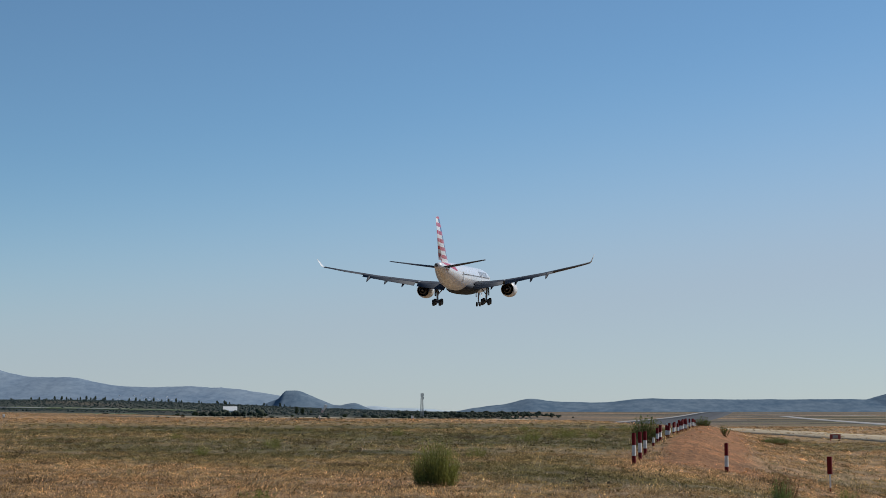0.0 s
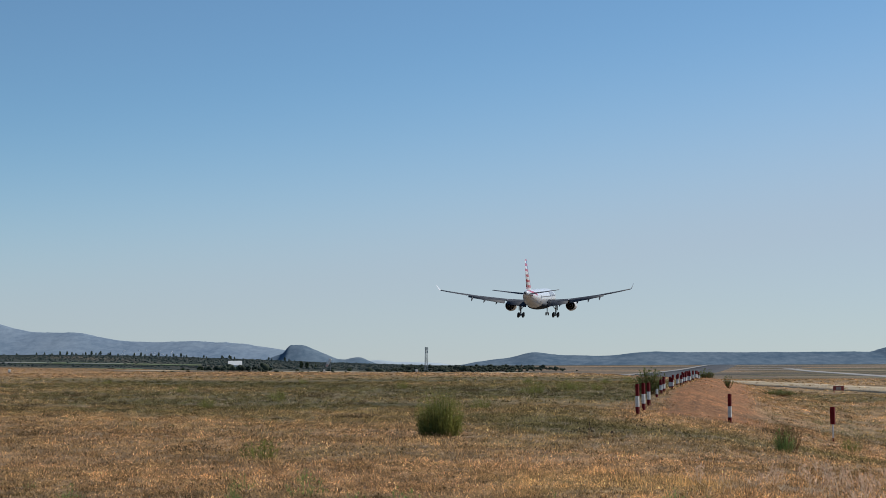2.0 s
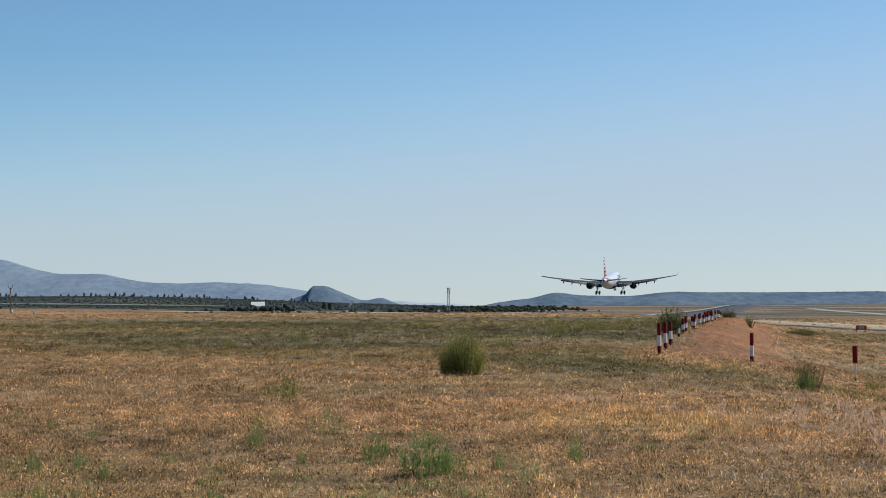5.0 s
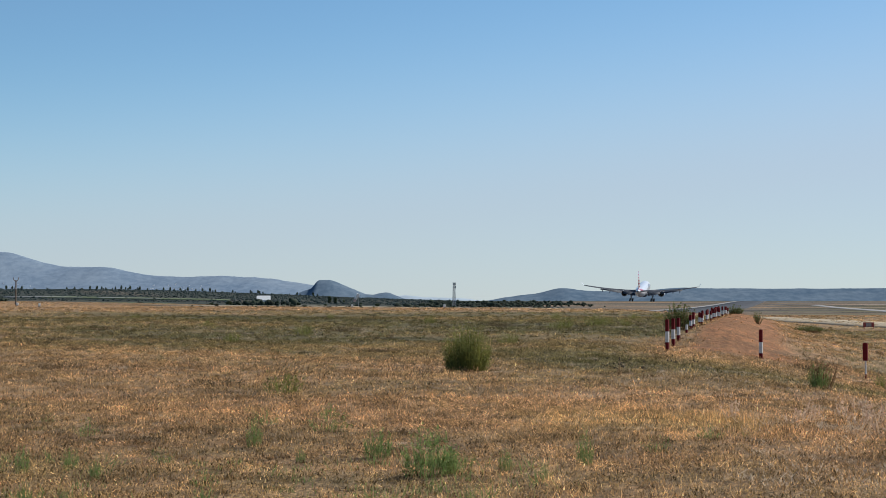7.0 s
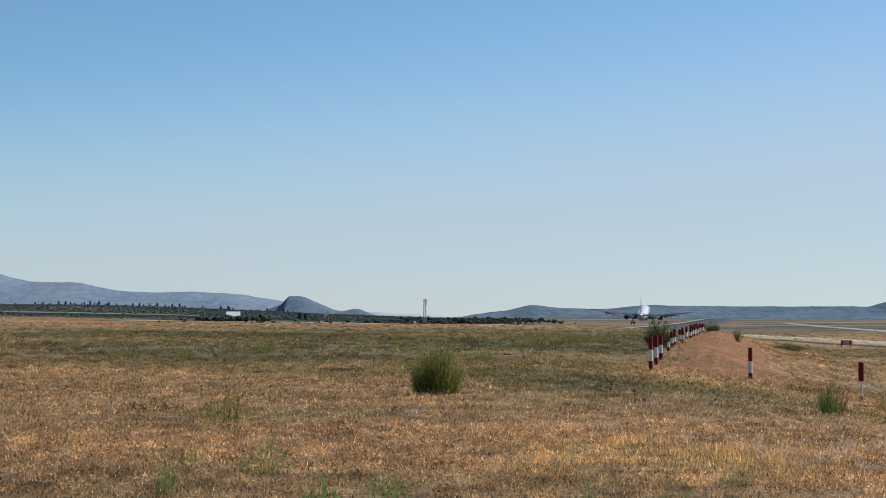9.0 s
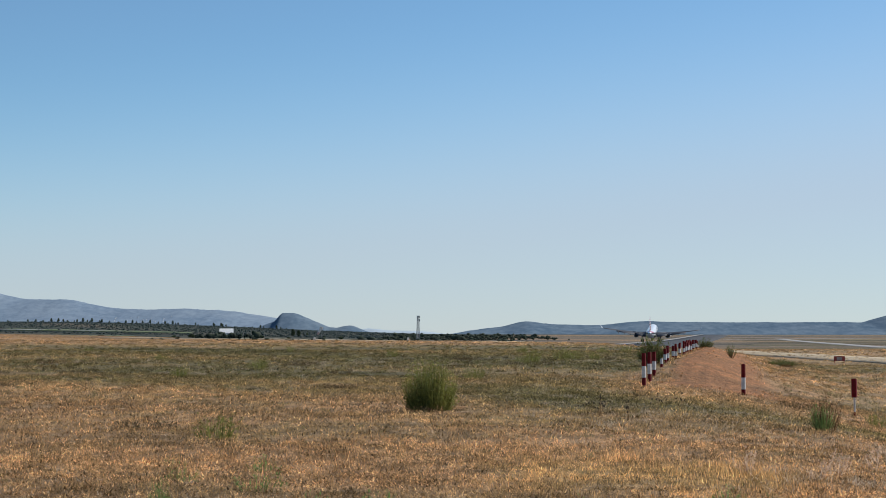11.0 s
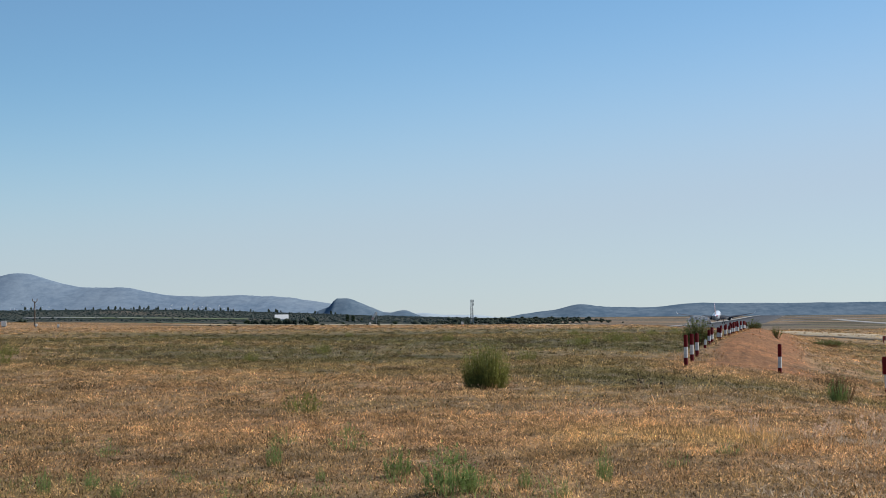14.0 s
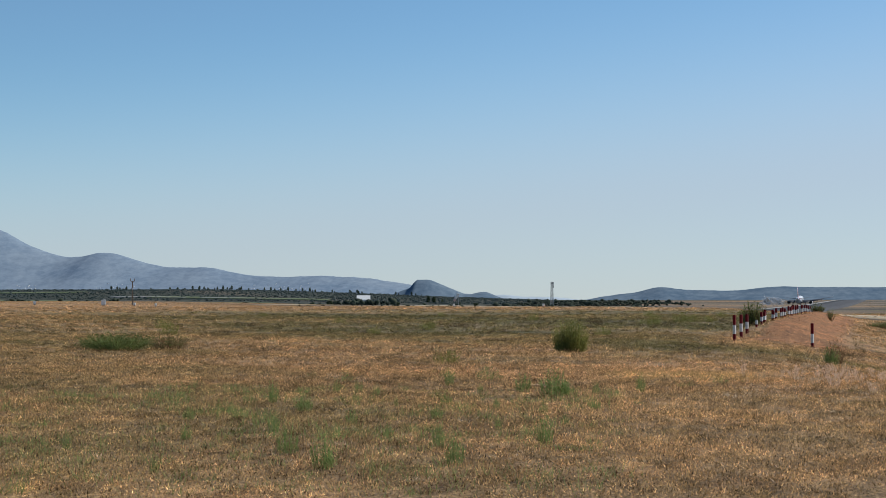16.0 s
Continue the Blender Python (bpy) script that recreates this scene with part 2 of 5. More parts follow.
def plane_paint(name, striped):
    m, tree, b = nodes_of(name)
    co = tree.nodes.new("ShaderNodeTexCoord")
    sep = tree.nodes.new("ShaderNodeSeparateXYZ")
    tree.links.new(co.outputs["Object"], sep.inputs[0])

    def maths(op, x, y=0.0, z=0.0):
        n = tree.nodes.new("ShaderNodeMath")
        n.operation = op
        for i, v in enumerate((x, y, z)):
            if isinstance(v, (int, float)):
                n.inputs[i].default_value = v
            else:
                tree.links.new(v, n.inputs[i])
        return n.outputs[0]

    base = ramp(tree, noise_tex(tree, 0.6, 4.0), [(0.3, (0.66, 0.67, 0.70)), (0.7, (0.74, 0.75, 0.78))])
    x, y, z = sep.outputs
    if striped:
        # slanted bands, red and white towards the trailing edge, blue and white ahead of them
        v = maths("ADD", z, maths("MULTIPLY", y, 0.04))
        band = maths("GREATER_THAN", maths("FRACT", maths("MULTIPLY", v, 0.66)), 0.52)
        lead = maths("GREATER_THAN", maths("MULTIPLY_ADD", z, 0.98, y), -10.9)
        lead = maths("MULTIPLY", lead, maths("GREATER_THAN", z, 9.8))
        ground = blend(tree, lead, (0.66, 0.66, 0.67), (0.04, 0.09, 0.20))
        base = blend(tree, band, ground, (0.42, 0.045, 0.065))
    else:
        patch = maths("MULTIPLY", maths("GREATER_THAN", z, 6.9), maths("LESS_THAN", maths("MULTIPLY_ADD", z, 1.1, y), -9.6))
        patch = maths("MULTIPLY", patch, maths("GREATER_THAN", y, -25.0))
        band = maths("GREATER_THAN", maths("FRACT", maths("MULTIPLY_ADD", y, 0.10, maths("MULTIPLY", z, 0.62))), 0.45)
        base = blend(tree, maths("MULTIPLY", patch, band), base, (0.50, 0.035, 0.05))
    tree.links.new(base, b.inputs["Base Color"])
    b.inputs["Roughness"].default_value = 0.28
    b.inputs["Metallic"].default_value = 0.0
    b.inputs["Coat Weight"].default_value = 0.3
    return m


BODY_PAINT = plane_paint("airliner_silver_paint", False)
FIN_PAINT = plane_paint("airliner_striped_fin_paint", True)
# wing grey taken near black: the shade of the underside is in the colour
WING_SHADED_GREY = surface("wing_grey_shaded", (0.034, 0.042, 0.058), (0.055, 0.064, 0.082), 0.4, 0.7, bump=0, spec=0.15)
WING_BLUE = surface("airliner_title_blue", (0.34, 0.40, 0.48), (0.40, 0.45, 0.52), 0.8, 0.4, bump=0)
WING_EDGE = surface("slat_grey_paint", (0.30, 0.30, 0.31), (0.36, 0.36, 0.37), 0.4, 0.4, metal=0.3, bump=0)
CABIN_GLASS = surface("cabin_window_grey", (0.22, 0.23, 0.25), (0.28, 0.29, 0.31), 1.0, 0.4, bump=0)
NACELLE = surface("nacelle_paint", (0.62, 0.63, 0.65), (0.72, 0.73, 0.75), 0.6, 0.3, metal=0.0, bump=0)
HOT_METAL = surface("hot_section_metal", (0.06, 0.055, 0.05), (0.14, 0.13, 0.12), 1.0, 0.45, metal=0.8, bump=0)
TYRE = surface("tyre_rubber", (0.016, 0.016, 0.017), (0.03, 0.03, 0.031), 3.0, 0.8, bump=0.2)
GEAR_STEEL = surface("gear_steel", (0.16, 0.16, 0.17), (0.26, 0.26, 0.27), 1.0, 0.5, metal=0.4, bump=0)


def smoke_mat():
    m, tree, b = nodes_of("tyre_smoke")
    t = tree.nodes.new("ShaderNodeBsdfTransparent")
    mix = tree.nodes.new("ShaderNodeMixShader")
    f = ramp(tree, noise_tex(tree, 0.5, 4.0), [(0.35, (0.04,) * 3), (0.75, (0.30,) * 3)])
    b.inputs["Base Color"].default_value = (0.8, 0.8, 0.8, 1)
    b.inputs["Roughness"].default_value = 1.0
    tree.links.new(f, mix.inputs[0])
    tree.links.new(t.outputs[0], mix.inputs[1])
    tree.links.new(b.outputs[0], mix.inputs[2])
    tree.links.new(mix.outputs[0], tree.nodes["Material Output"].inputs[0])
    return m


SMOKE = smoke_mat()


# ---- building helpers ----
def part(name, bm, material, parent=None, label="", smooth=False):
    me = bpy.data.meshes.new(name)
    bm.normal_update()
    bm.to_mesh(me)
    bm.free()
    me.materials.append(material)
    if smooth:
        me.shade_smooth()
    ob = new(name, me)
    if parent:
        ob.parent = parent
    return tagged(ob, label) if label else ob


def from_arrays(name, verts, faces_flat, loops, material, attributes=None):
    """A mesh from numpy arrays; loops: corners of each face."""
    me = bpy.data.meshes.new(name)
    me.vertices.add(len(verts))
    me.vertices.foreach_set("co", np.ascontiguousarray(verts, dtype=np.float32).ravel())
    me.loops.add(len(faces_flat))
    me.loops.foreach_set("vertex_index", np.ascontiguousarray(faces_flat, dtype=np.int32))
    starts = np.concatenate(([0], np.cumsum(loops)[:-1])).astype(np.int32)
    me.polygons.add(len(loops))
    me.polygons.foreach_set("loop_start", starts)
    me.update(calc_edges=True)
    me.validate()
    for key, values in (attributes or {}).items():
        a = me.attributes.new(key, "FLOAT", "POINT")
        a.data.foreach_set("value", np.ascontiguousarray(values, dtype=np.float32))
    me.materials.append(material)
    return new(name, me)


def box(bm, x, y, z, sx, sy, sz, m=None):
    t = Matrix.Translation((x, y, z)) @ Matrix.Diagonal((sx, sy, sz, 1))
    return bmesh.ops.create_cube(bm, size=1, matrix=(m @ t) if m else t)["verts"]


def tube(bm, a, b, r1, r2=None, n=8):
    a, b = Vector(a), Vector(b)
    q = (b - a).to_track_quat("Z", "Y").to_matrix().to_4x4()
    m = Matrix.Translation((a + b) / 2) @ q
    bmesh.ops.create_cone(bm, cap_ends=True, segments=n, radius1=r1, radius2=r1 if r2 is None else r2, depth=(b - a).length, matrix=m)


def loft(bm, rings, caps=True):
    vs = [[bm.verts.new(p) for p in ring] for ring in rings]
    n = len(vs[0])
    for a, b in zip(vs, vs[1:]):
        for i in range(n):
            j = (i + 1) % n
            bm.faces.new((a[i], a[j], b[j], b[i]))
    if caps:
        bm.faces.new(vs[0][::-1])
        bm.faces.new(vs[-1])
    bmesh.ops.recalc_face_normals(bm, faces=bm.faces)


def smooth(a, b, v):
    t = np.clip((v - a) / (b - a), 0, 1)
    return t * t * (3 - 2 * t)


# ---- the ground ----
ROW = 0.1829


def row_x(y):
    return 6.5 + ROW * (np.minimum(y, 150) - 54.4)


def height(x, y):
    x, y = np.asarray(x, float), np.asarray(y, float)
    u = x - row_x(y)
    far = smooth(310, 720, y - 260 * smooth(-5, -130, x) + 58 * smooth(-5, 25, x))
    z = -1.35 * smooth(0.5, 11, u) * smooth(15, 45, y) * (1 - far)
    z = z + 0.52 * np.exp(-((u - 1.3) / 1.7) ** 2) * smooth(54, 74, y) * (1 - smooth(118, 150, y))
    z = z - 0.12 * smooth(34, 50, y) * (1 - smooth(58, 74, y)) * (smooth(-4, 0, u) + smooth(1, 4, u)) * (1 - smooth(8, 14, u))
    z = z - 5.0 * far + 5.2 * smooth(1300, 3000, y)
    z = z + 21 * smooth(900, 2900, y) * smooth(50, -700, x)
    z = z + 1.35 * smooth(-70, -190, x) * smooth(200, 480, y) * (1 - smooth(700, 1100, y))
    near = 1 - smooth(150, 300, y)
    z = z + near * (0.03 * np.sin(x * 0.9 + 0.4 * y) * np.sin(y * 0.55) + 0.04 * np.sin(x * 0.23 + 1.0) * np.sin(y * 0.17 + 2.0))
    return z


def wave(x, y, s, p):
    return np.sin(x * s + p) * np.sin(y * s * 0.6 + 1.7 * p) + 0.6 * np.sin(x * s * 2.3 + y * s * 1.1 + 2.1 * p)


def growth(x, y):
    """What grows where: shares of green, gold, red and pale plants."""
    x, y = np.asarray(x, float), np.asarray(y, float)
    u = x - row_x(y)
    left = 1 - smooth(-2, 1.5, u)
    green = (0.34 + 0.05 * smooth(22, 30, y) + 0.26 * smooth(30, 55, y) * smooth(-0.42, -0.10, x / np.maximum(y, 5))) * left * (1 - smooth(180, 330, y)) + (0.16 * wave(x, y, 0.11, 1.0) + 0.10 * wave(x, y * 2, 0.31, 2.0)) * (1 - smooth(250, 350, y))
    green = green + 0.18 * smooth(42, 75, y) * left * (1 - smooth(150, 240, y))
    green = green + 0.80 * np.exp(-((y - 39) / 12.0) ** 2) * smooth(-1, 4, x) * (1 - smooth(13, 17, x))
    green = green + 0.08 * np.exp(-((x + 4) / 3.0) ** 2 - ((y - 7) / 5.0) ** 2)
    green = green + 0.50 * smooth(4, 8, u) * smooth(48, 60, y) * (1 - smooth(250, 330, y))
    gold = 0.85 * np.exp(-((x - 1.5) / 1.2) ** 2 - ((y - 21.5) / 2.4) ** 2) + 0.85 * np.exp(-((x - 3.1) / 0.8) ** 2 - ((y - 21.0) / 1.8) ** 2)
    gold = gold + 0.42 * (1 - smooth(14, 21, y)) + 0.14 * smooth(4, 12, u) * smooth(50, 70, y) * (1 - smooth(150, 260, y))
    red = smooth(-0.2, 1.2, u) * (1 - smooth(3.2, 5.6, u)) * smooth(51, 57, y) * (1 - smooth(130, 170, y))
    red = red + 0.08 * (1 - smooth(22, 34, y)) + 0.10 * wave(x, y, 0.5, 3.0) * (1 - smooth(150, 250, y))
    wood = 0.9 * smooth(760, 1000, y) * smooth(30, -90, x - 0.05 * (y - 1000)) + 0.8 * smooth(2300, 2900, y)
    yl = y - 280 * smooth(-5, -130, x)
    pale = (0.75 - 0.7 * np.clip(wood, 0, 1)) * smooth(310, 430, yl) + 0.25 * wave(x, y, 0.012, 2.0) * smooth(300, 500, y) + 0.2 * smooth(60, 160, y) * smooth(-6, -40, x)
    return {"green": green, "gold": gold, "red": red, "pale": pale, "wood": wood}


def axis(spans):
    out = []
    for a, b, n in spans:
        out.extend(np.linspace(a, b, n, endpoint=False))
    return np.array(out + [spans[-1][1]])


def build_ground():
    xs = axis([(-6000, -1200, 14), (-1200, -200, 26), (-200, -40, 30), (-40, 0, 40), (0, 40, 90), (40, 200, 40), (200, 1200, 40), (1200, 6000, 14)])
    ys = axis([(-1500, -40, 8), (-40, 0, 14), (0, 150, 260), (150, 800, 110), (800, 3200, 70), (3200, 6000, 10)])
    gx, gy = np.meshgrid(xs, ys)
    gx, gy = gx.ravel(), gy.ravel()
    verts = np.column_stack((gx, gy, height(gx, gy)))
    nx, ny = len(xs), len(ys)
    i = (np.arange(ny - 1)[:, None] * nx + np.arange(nx - 1)[None, :]).ravel()
    faces = np.column_stack((i, i + 1, i + nx + 1, i + nx)).ravel()
    ob = from_arrays("ground", verts, faces, np.full(len(i), 4), GROUND, growth(gx, gy))
    ob.data.shade_smooth()
    tagged(ob, "dry brown grassland with olive patches beside an airfield", "ground", kind="structure")


build_ground()


def strip(name, x0, y0, x1, y1, width, material, label, lift=0.05, n=60, category="pavement", level=True):
    """A paved band that lies on the ground from one place to another."""
    a, b = np.array((x0, y0), float), np.array((x1, y1), float)
    way = (b - a) / np.linalg.norm(b - a)
    side = np.array((way[1], -way[0]))
    rows = []
    for i in range(n + 1):
        c = a + (b - a) * i / n
        rows.append([(*(c + side * width * k), ) for k in (-0.5, -0.17, 0.17, 0.5)])
    v = np.array(rows).reshape(-1, 2)
    z = height(v[:, 0], v[:, 1]).reshape(-1, 4)
    z = (np.repeat(z.max(axis=1, keepdims=True), 4, axis=1) if level else z).ravel() + lift
    top = np.column_stack((v, z))
    low = np.column_stack((v, z - lift - 0.6))
    nv = len(top)
    faces = []
    for i in range(n):
        for k in range(3):
            p = i * 4 + k
            faces.append((p, p + 1, p + 5, p + 4))
        p = i * 4
        faces.append((p, p + 4, p + 4 + nv, p + nv))
        faces.append((p + 3, p + 3 + nv, p + 7 + nv, p + 7))
    faces = np.array(faces)
    ob = from_arrays(name, np.vstack((top, low)), faces.ravel(), np.full(len(faces), 4), material)
    return tagged(ob, label, category, kind="structure")


def run_x(y):
    """The runway's western shoulder."""
    return 160 + 0.194 * (y - 1241)


strip("runway", run_x(780) + 27, 780, run_x(2950) + 27, 2950, 46, ASPHALT, "long grey asphalt runway rising to its far end", 0.12, 90)
strip("runway_edge", run_x(780), 780, run_x(2950), 2950, 7, CONCRETE, "pale concrete shoulder along the runway", 0.16, 90)
strip("taxiway", 214, 760, 385, 1800, 13, CONCRETE, "pale concrete taxiway beside the runway", 0.12, 80)
strip("taxiway", 385, 1800, 500, 1880, 30, CONCRETE, "pale concrete taxiway bending off behind the runway", 0.12, 20)
for y, w, far in ((2860, 90, 70), (2350, 60, 60), (1950, 46, 80), (1620, 30, 70)):
    strip("taxiway", run_x(y) + 52, y, run_x(y) + 52 + far, y + 30, w, CONCRETE, "pale concrete taxiway joining the runway", 0.13, 12)
strip("taxiway", 300, 640, 620, 1500, 30, CONCRETE, "pale concrete taxiway across the airfield", 0.14, 60)
strip("taxiway", 150, 420, 460, 900, 16, CONCRETE, "narrow concrete service road on the airfield", 0.14, 60)
strip("taxiway", 120, 380, 330, 640, 8, CONCRETE, "thin pale service road on the airfield", 0.14, 60)
strip("taxiway", 210, 560, 900, 1150, 14, CONCRETE, "pale concrete service road far across the airfield", 0.14, 60)
rs = random.Random(44)
for i in range(26):
    y0 = 380 + 1500 * (i / 26) ** 1.7 + rs.uniform(-20, 20)
    x0 = y0 * rs.uniform(0.15, 0.24) + 20
    strip("grass_strip", x0, y0, x0 + y0 * rs.uniform(0.05, 0.22), y0 + rs.uniform(-30, 40), y0 * rs.uniform(0.02, 0.06), (MOWN_PALE, MOWN_DARK, MOWN_OLIVE)[i % 3],
          ("pale mown grass strip on the airfield", "dark scrub strip on the airfield", "olive grass strip on the airfield")[i % 3], 0.05 + 0.002 * i, 24, "grass", False)
strip("perimeter_road", 49.5, 120, 45.5, 300, 11.5, DIRT_ROAD, "pale dirt perimeter road beside the airfield", 0.06, 120, "road", False)
strip("dirt_track", -92, 459, 24, 364, 20, DIRT_ROAD, "pale dirt track along the edge of the field", 0.14, 90, "track")


# ---- the airliner ----
def ring_y(y, zc, rx, rz, n=28):
    return [(rx * math.cos(2 * math.pi * i / n), y, zc + rz * math.sin(2 * math.pi * i / n)) for i in range(n)]


def foil(x, le, chord, z, thick, n=8, twist=0.0):
    """A wing section in the plane x: nose towards +y."""
    up, low = [], []
    for i in range(n + 1):
        f = 0.5 - 0.5 * math.cos(math.pi * i / n)
        t = 5 * thick * (0.2969 * f ** 0.5 - 0.126 * f - 0.3516 * f * f + 0.2843 * f ** 3 - 0.1036 * f ** 4)
        camber = 0.02 * math.sin(math.pi * f)
        y, dz = le - f * chord, -twist * f * chord
        up.append((x, y, z + (camber + t) * chord + dz))
        low.append((x, y, z + (camber - t * 0.8) * chord + dz))
    return up + low[-2:0:-1]


WING = [(2.0, 9.6, 12.2, 4.55, 0.13), (5.5, 7.5, 9.7, 4.75, 0.13), (9.6, 5.0, 7.4, 5.2, 0.12), (18.0, -0.2, 4.9, 6.45, 0.13), (25.0, -4.6, 3.4, 7.75, 0.14), (28.6, -6.8, 2.5, 8.5, 0.15)]


def section_at(x):
    for a, b in zip(WING, WING[1:]):
        if a[0] <= x <= b[0]:
            f = (x - a[0]) / (b[0] - a[0])
            return [p + (q - p) * f for p, q in zip(a, b)]
    return WING[-1]


def build_airliner():
    plane = new("airliner")
    tagged(plane, "silver twin-engine jet airliner with striped tail, landing gear down", "airplane")
    # fuselage
    bm = bmesh.new()
    prof = [(29.2, 5.35, 0.15), (28.6, 5.4, 0.85), (27.2, 5.55, 1.6), (25.2, 5.75, 2.25), (22.5, 5.9, 2.7), (19.5, 5.95, 2.82), (8, 5.95, 2.82),
            (-6, 5.95, 2.82), (-11, 5.98, 2.78), (-15, 6.2, 2.55), (-19, 6.6, 2.1), (-23, 7.05, 1.5), (-26.5, 7.45, 0.9), (-29.0, 7.7, 0.42)]
    loft(bm, [ring_y(y, z, r, r) for y, z, r in prof])
    body = part("fuselage", bm, BODY_PAINT, plane, "silver-white tapered fuselage with red tail bands", True)
    bm = bmesh.new()
    loft(bm, [ring_y(y, z, rx, rz, 20) for y, z, rx, rz in ((13, 4.2, 0.5, 0.3), (10.5, 4.0, 2.4, 1.1), (6, 3.9, 3.1, 1.45), (-2, 3.9, 3.1, 1.45), (-6, 4.1, 2.4, 1.1), (-9, 4.4, 0.5, 0.3))])
    part("belly_fairing", bm, WING_SHADED_GREY, plane, "grey wing root fairing", True)
    bm = bmesh.new()
    tube(bm, (0, -28.7, 7.68), (0, -29.6, 7.75), 0.36, 0.28, 14)
    part("exhaust", bm, HOT_METAL, body, "dark tail exhaust")
    # cockpit and cabin windows, cabin doors
    bm = bmesh.new()
    for sx in (-1, 1):
        for k in range(3):
            a = radians(62 - 22 * k) * sx
            r, y = 2.05, 26.0 - 0.45 * k
            box(bm, r * math.sin(a), y, 5.75 + r * math.cos(a) * 0.98, 0.62, 0.9, 0.08, None)
    part("cockpit_window", bm, DARK_GLASS, body, "dark cockpit windows")
    bm = bmesh.new()
    for sx in (-1, 1):
        y = 20.5
        while y > -14:
            box(bm, sx * 2.775, y, 6.4, 0.05, 0.20, 0.28)
            y -= 0.55
    tagged(part("window_row", bm, CABIN_GLASS, body), kind="stuff")
    for sx in (-1, 1):
        for y in (22.0, 10.5, -12.5):
            bm = bmesh.new()
            box(bm, sx * (2.62 if y < -10 else 2.765 if y < 20 else 2.63), y, 6.0, 0.14, 1.05, 1.9)
            bmesh.ops.bevel(bm, geom=bm.edges, offset=0.06, segments=2, affect="EDGES")
            part("cabin_door", bm, NACELLE, body)
        for k in range(8):
            bm = bmesh.new()
            a = radians(24)
            box(bm, 0, 0, 0, 0.05, 1.0 if k % 3 else 0.7, 1.25, pose(sx * 2.59, 18.2 - 1.35 * k, 7.1, 0, sx * -24, 0))
            part("title_bar", bm, WING_BLUE, body, "pale blue title block")
    # fin with its rudder
    bm = bmesh.new()
    fin = []
    for z, le, chord, th in ((7.2, -15.6, 10.6, 0.09), (8.6, -17.3, 9.3, 0.09), (13.2, -21.9, 5.9, 0.09), (17.5, -26.2, 3.1, 0.09)):
        fin.append([(p[2], p[1], z) for p in foil(0, le, chord * 0.68, 0, th * 1.3)])
    loft(bm, fin)
    fin_ob = part("fin", bm, FIN_PAINT, plane, "tail fin striped red, white and blue", True)
    bm = bmesh.new()
    rud = []
    for z, le, chord in ((8.9, -23.7, 3.0), (13.2, -25.95, 1.95), (17.3, -28.2, 1.05)):
        rud.append([(p[2], p[1], z) for p in foil(0, le, chord, 0, 0.16)])
    loft(bm, rud)
    part("rudder", bm, FIN_PAINT, fin_ob, "", True)
    for sx in (-1, 1):
        # tailplane
        bm = bmesh.new()
        loft(bm, [foil(sx * x, le, c, z, 0.09) for x, le, c, z in ((0.5, -21.6, 5.4, 7.35), (5, -24.2, 3.8, 7.95), (9.6, -26.9, 2.2, 8.6))])
        t = part("tailplane", bm, WING_SHADED_GREY, plane, "", True)
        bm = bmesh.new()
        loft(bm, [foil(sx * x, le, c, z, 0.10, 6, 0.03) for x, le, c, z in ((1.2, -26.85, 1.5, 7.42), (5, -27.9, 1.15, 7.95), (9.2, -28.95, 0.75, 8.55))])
        part("elevator", bm, WING_SHADED_GREY, t, "", True)
        # wing
        bm = bmesh.new()
        loft(bm, [foil(sx * x, le, c * 0.86, z, th) for x, le, c, z, th in WING])
        wing = part("wing", bm, WING_SHADED_GREY, plane, "grey swept wing with flaps lowered", True)
        bm = bmesh.new()
        slat = []
        for x in (3.4, 9.6, 18.0, 25.0, 28.2):
            _, le, c, z, th = section_at(x)
            slat.append(foil(sx * x, le + 0.10 * c, 0.16 * c, z - 0.035 * c, 0.20, 6, -0.25))
        loft(bm, slat)
        part("slat", bm, WING_EDGE, wing, "", True)
        for x0, x1 in ((3.2, 9.3), (9.9, 20.5)):
            bm = bmesh.new()
            rows = []
            for f in (0, 0.5, 1):
                _, le, c, z, th = section_at(x0 + (x1 - x0) * f)
                rows.append(foil(sx * (x0 + (x1 - x0) * f), le - 0.88 * c, 0.26 * c, z - 0.010 * c, 0.14, 6, 0.42))
            loft(bm, rows)
            part("flap", bm, WING_SHADED_GREY, wing, "", True)
        bm = bmesh.new()
        rows = []
        for x in (20.9, 27.8):
            _, le, c, z, th = section_at(x)
            rows.append(foil(sx * x, le - 0.85 * c, 0.18 * c, z, 0.12, 6, 0.12))
        loft(bm, rows)
        part("aileron", bm, WING_SHADED_GREY, wing, "", True)
        for x in (6.8, 12.3, 15.8, 19.3):
            _, le, c, z, th = section_at(x)
            bm = bmesh.new()
            y0 = le - 0.55 * c
            loft(bm, [[(sx * x + p[0], p[1], p[2]) for p in ring_y(y0 - d, z - 0.035 * c - dz, r * 0.7, r, 10)]
                      for d, dz, r in ((0, 0, 0.08), (0.9, 0.15, 0.34), (2.2, 0.32, 0.40), (3.6, 0.85, 0.28), (4.6, 1.25, 0.06))])
            part("flap_fairing", bm, WING_SHADED_GREY, wing, "", True)
        # winglet
        bm = bmesh.new()
        wl = []
        for k, (dx, dz, le, c) in enumerate(((0, 0, -6.8, 2.5), (0.35, 0.25, -7.4, 2.0), (0.7, 0.9, -8.3, 1.4), (1.15, 1.75, -9.3, 0.8))):
            up = foil(0, le, c, 0, 0.10)
            lean = (0.15, 0.6, 0.95, 0.95)[k]
            wl.append([(sx * (28.6 + dx - p[2] * lean), p[1], 8.5 + dz + p[2] * (1 - lean * 0.5)) for p in up])
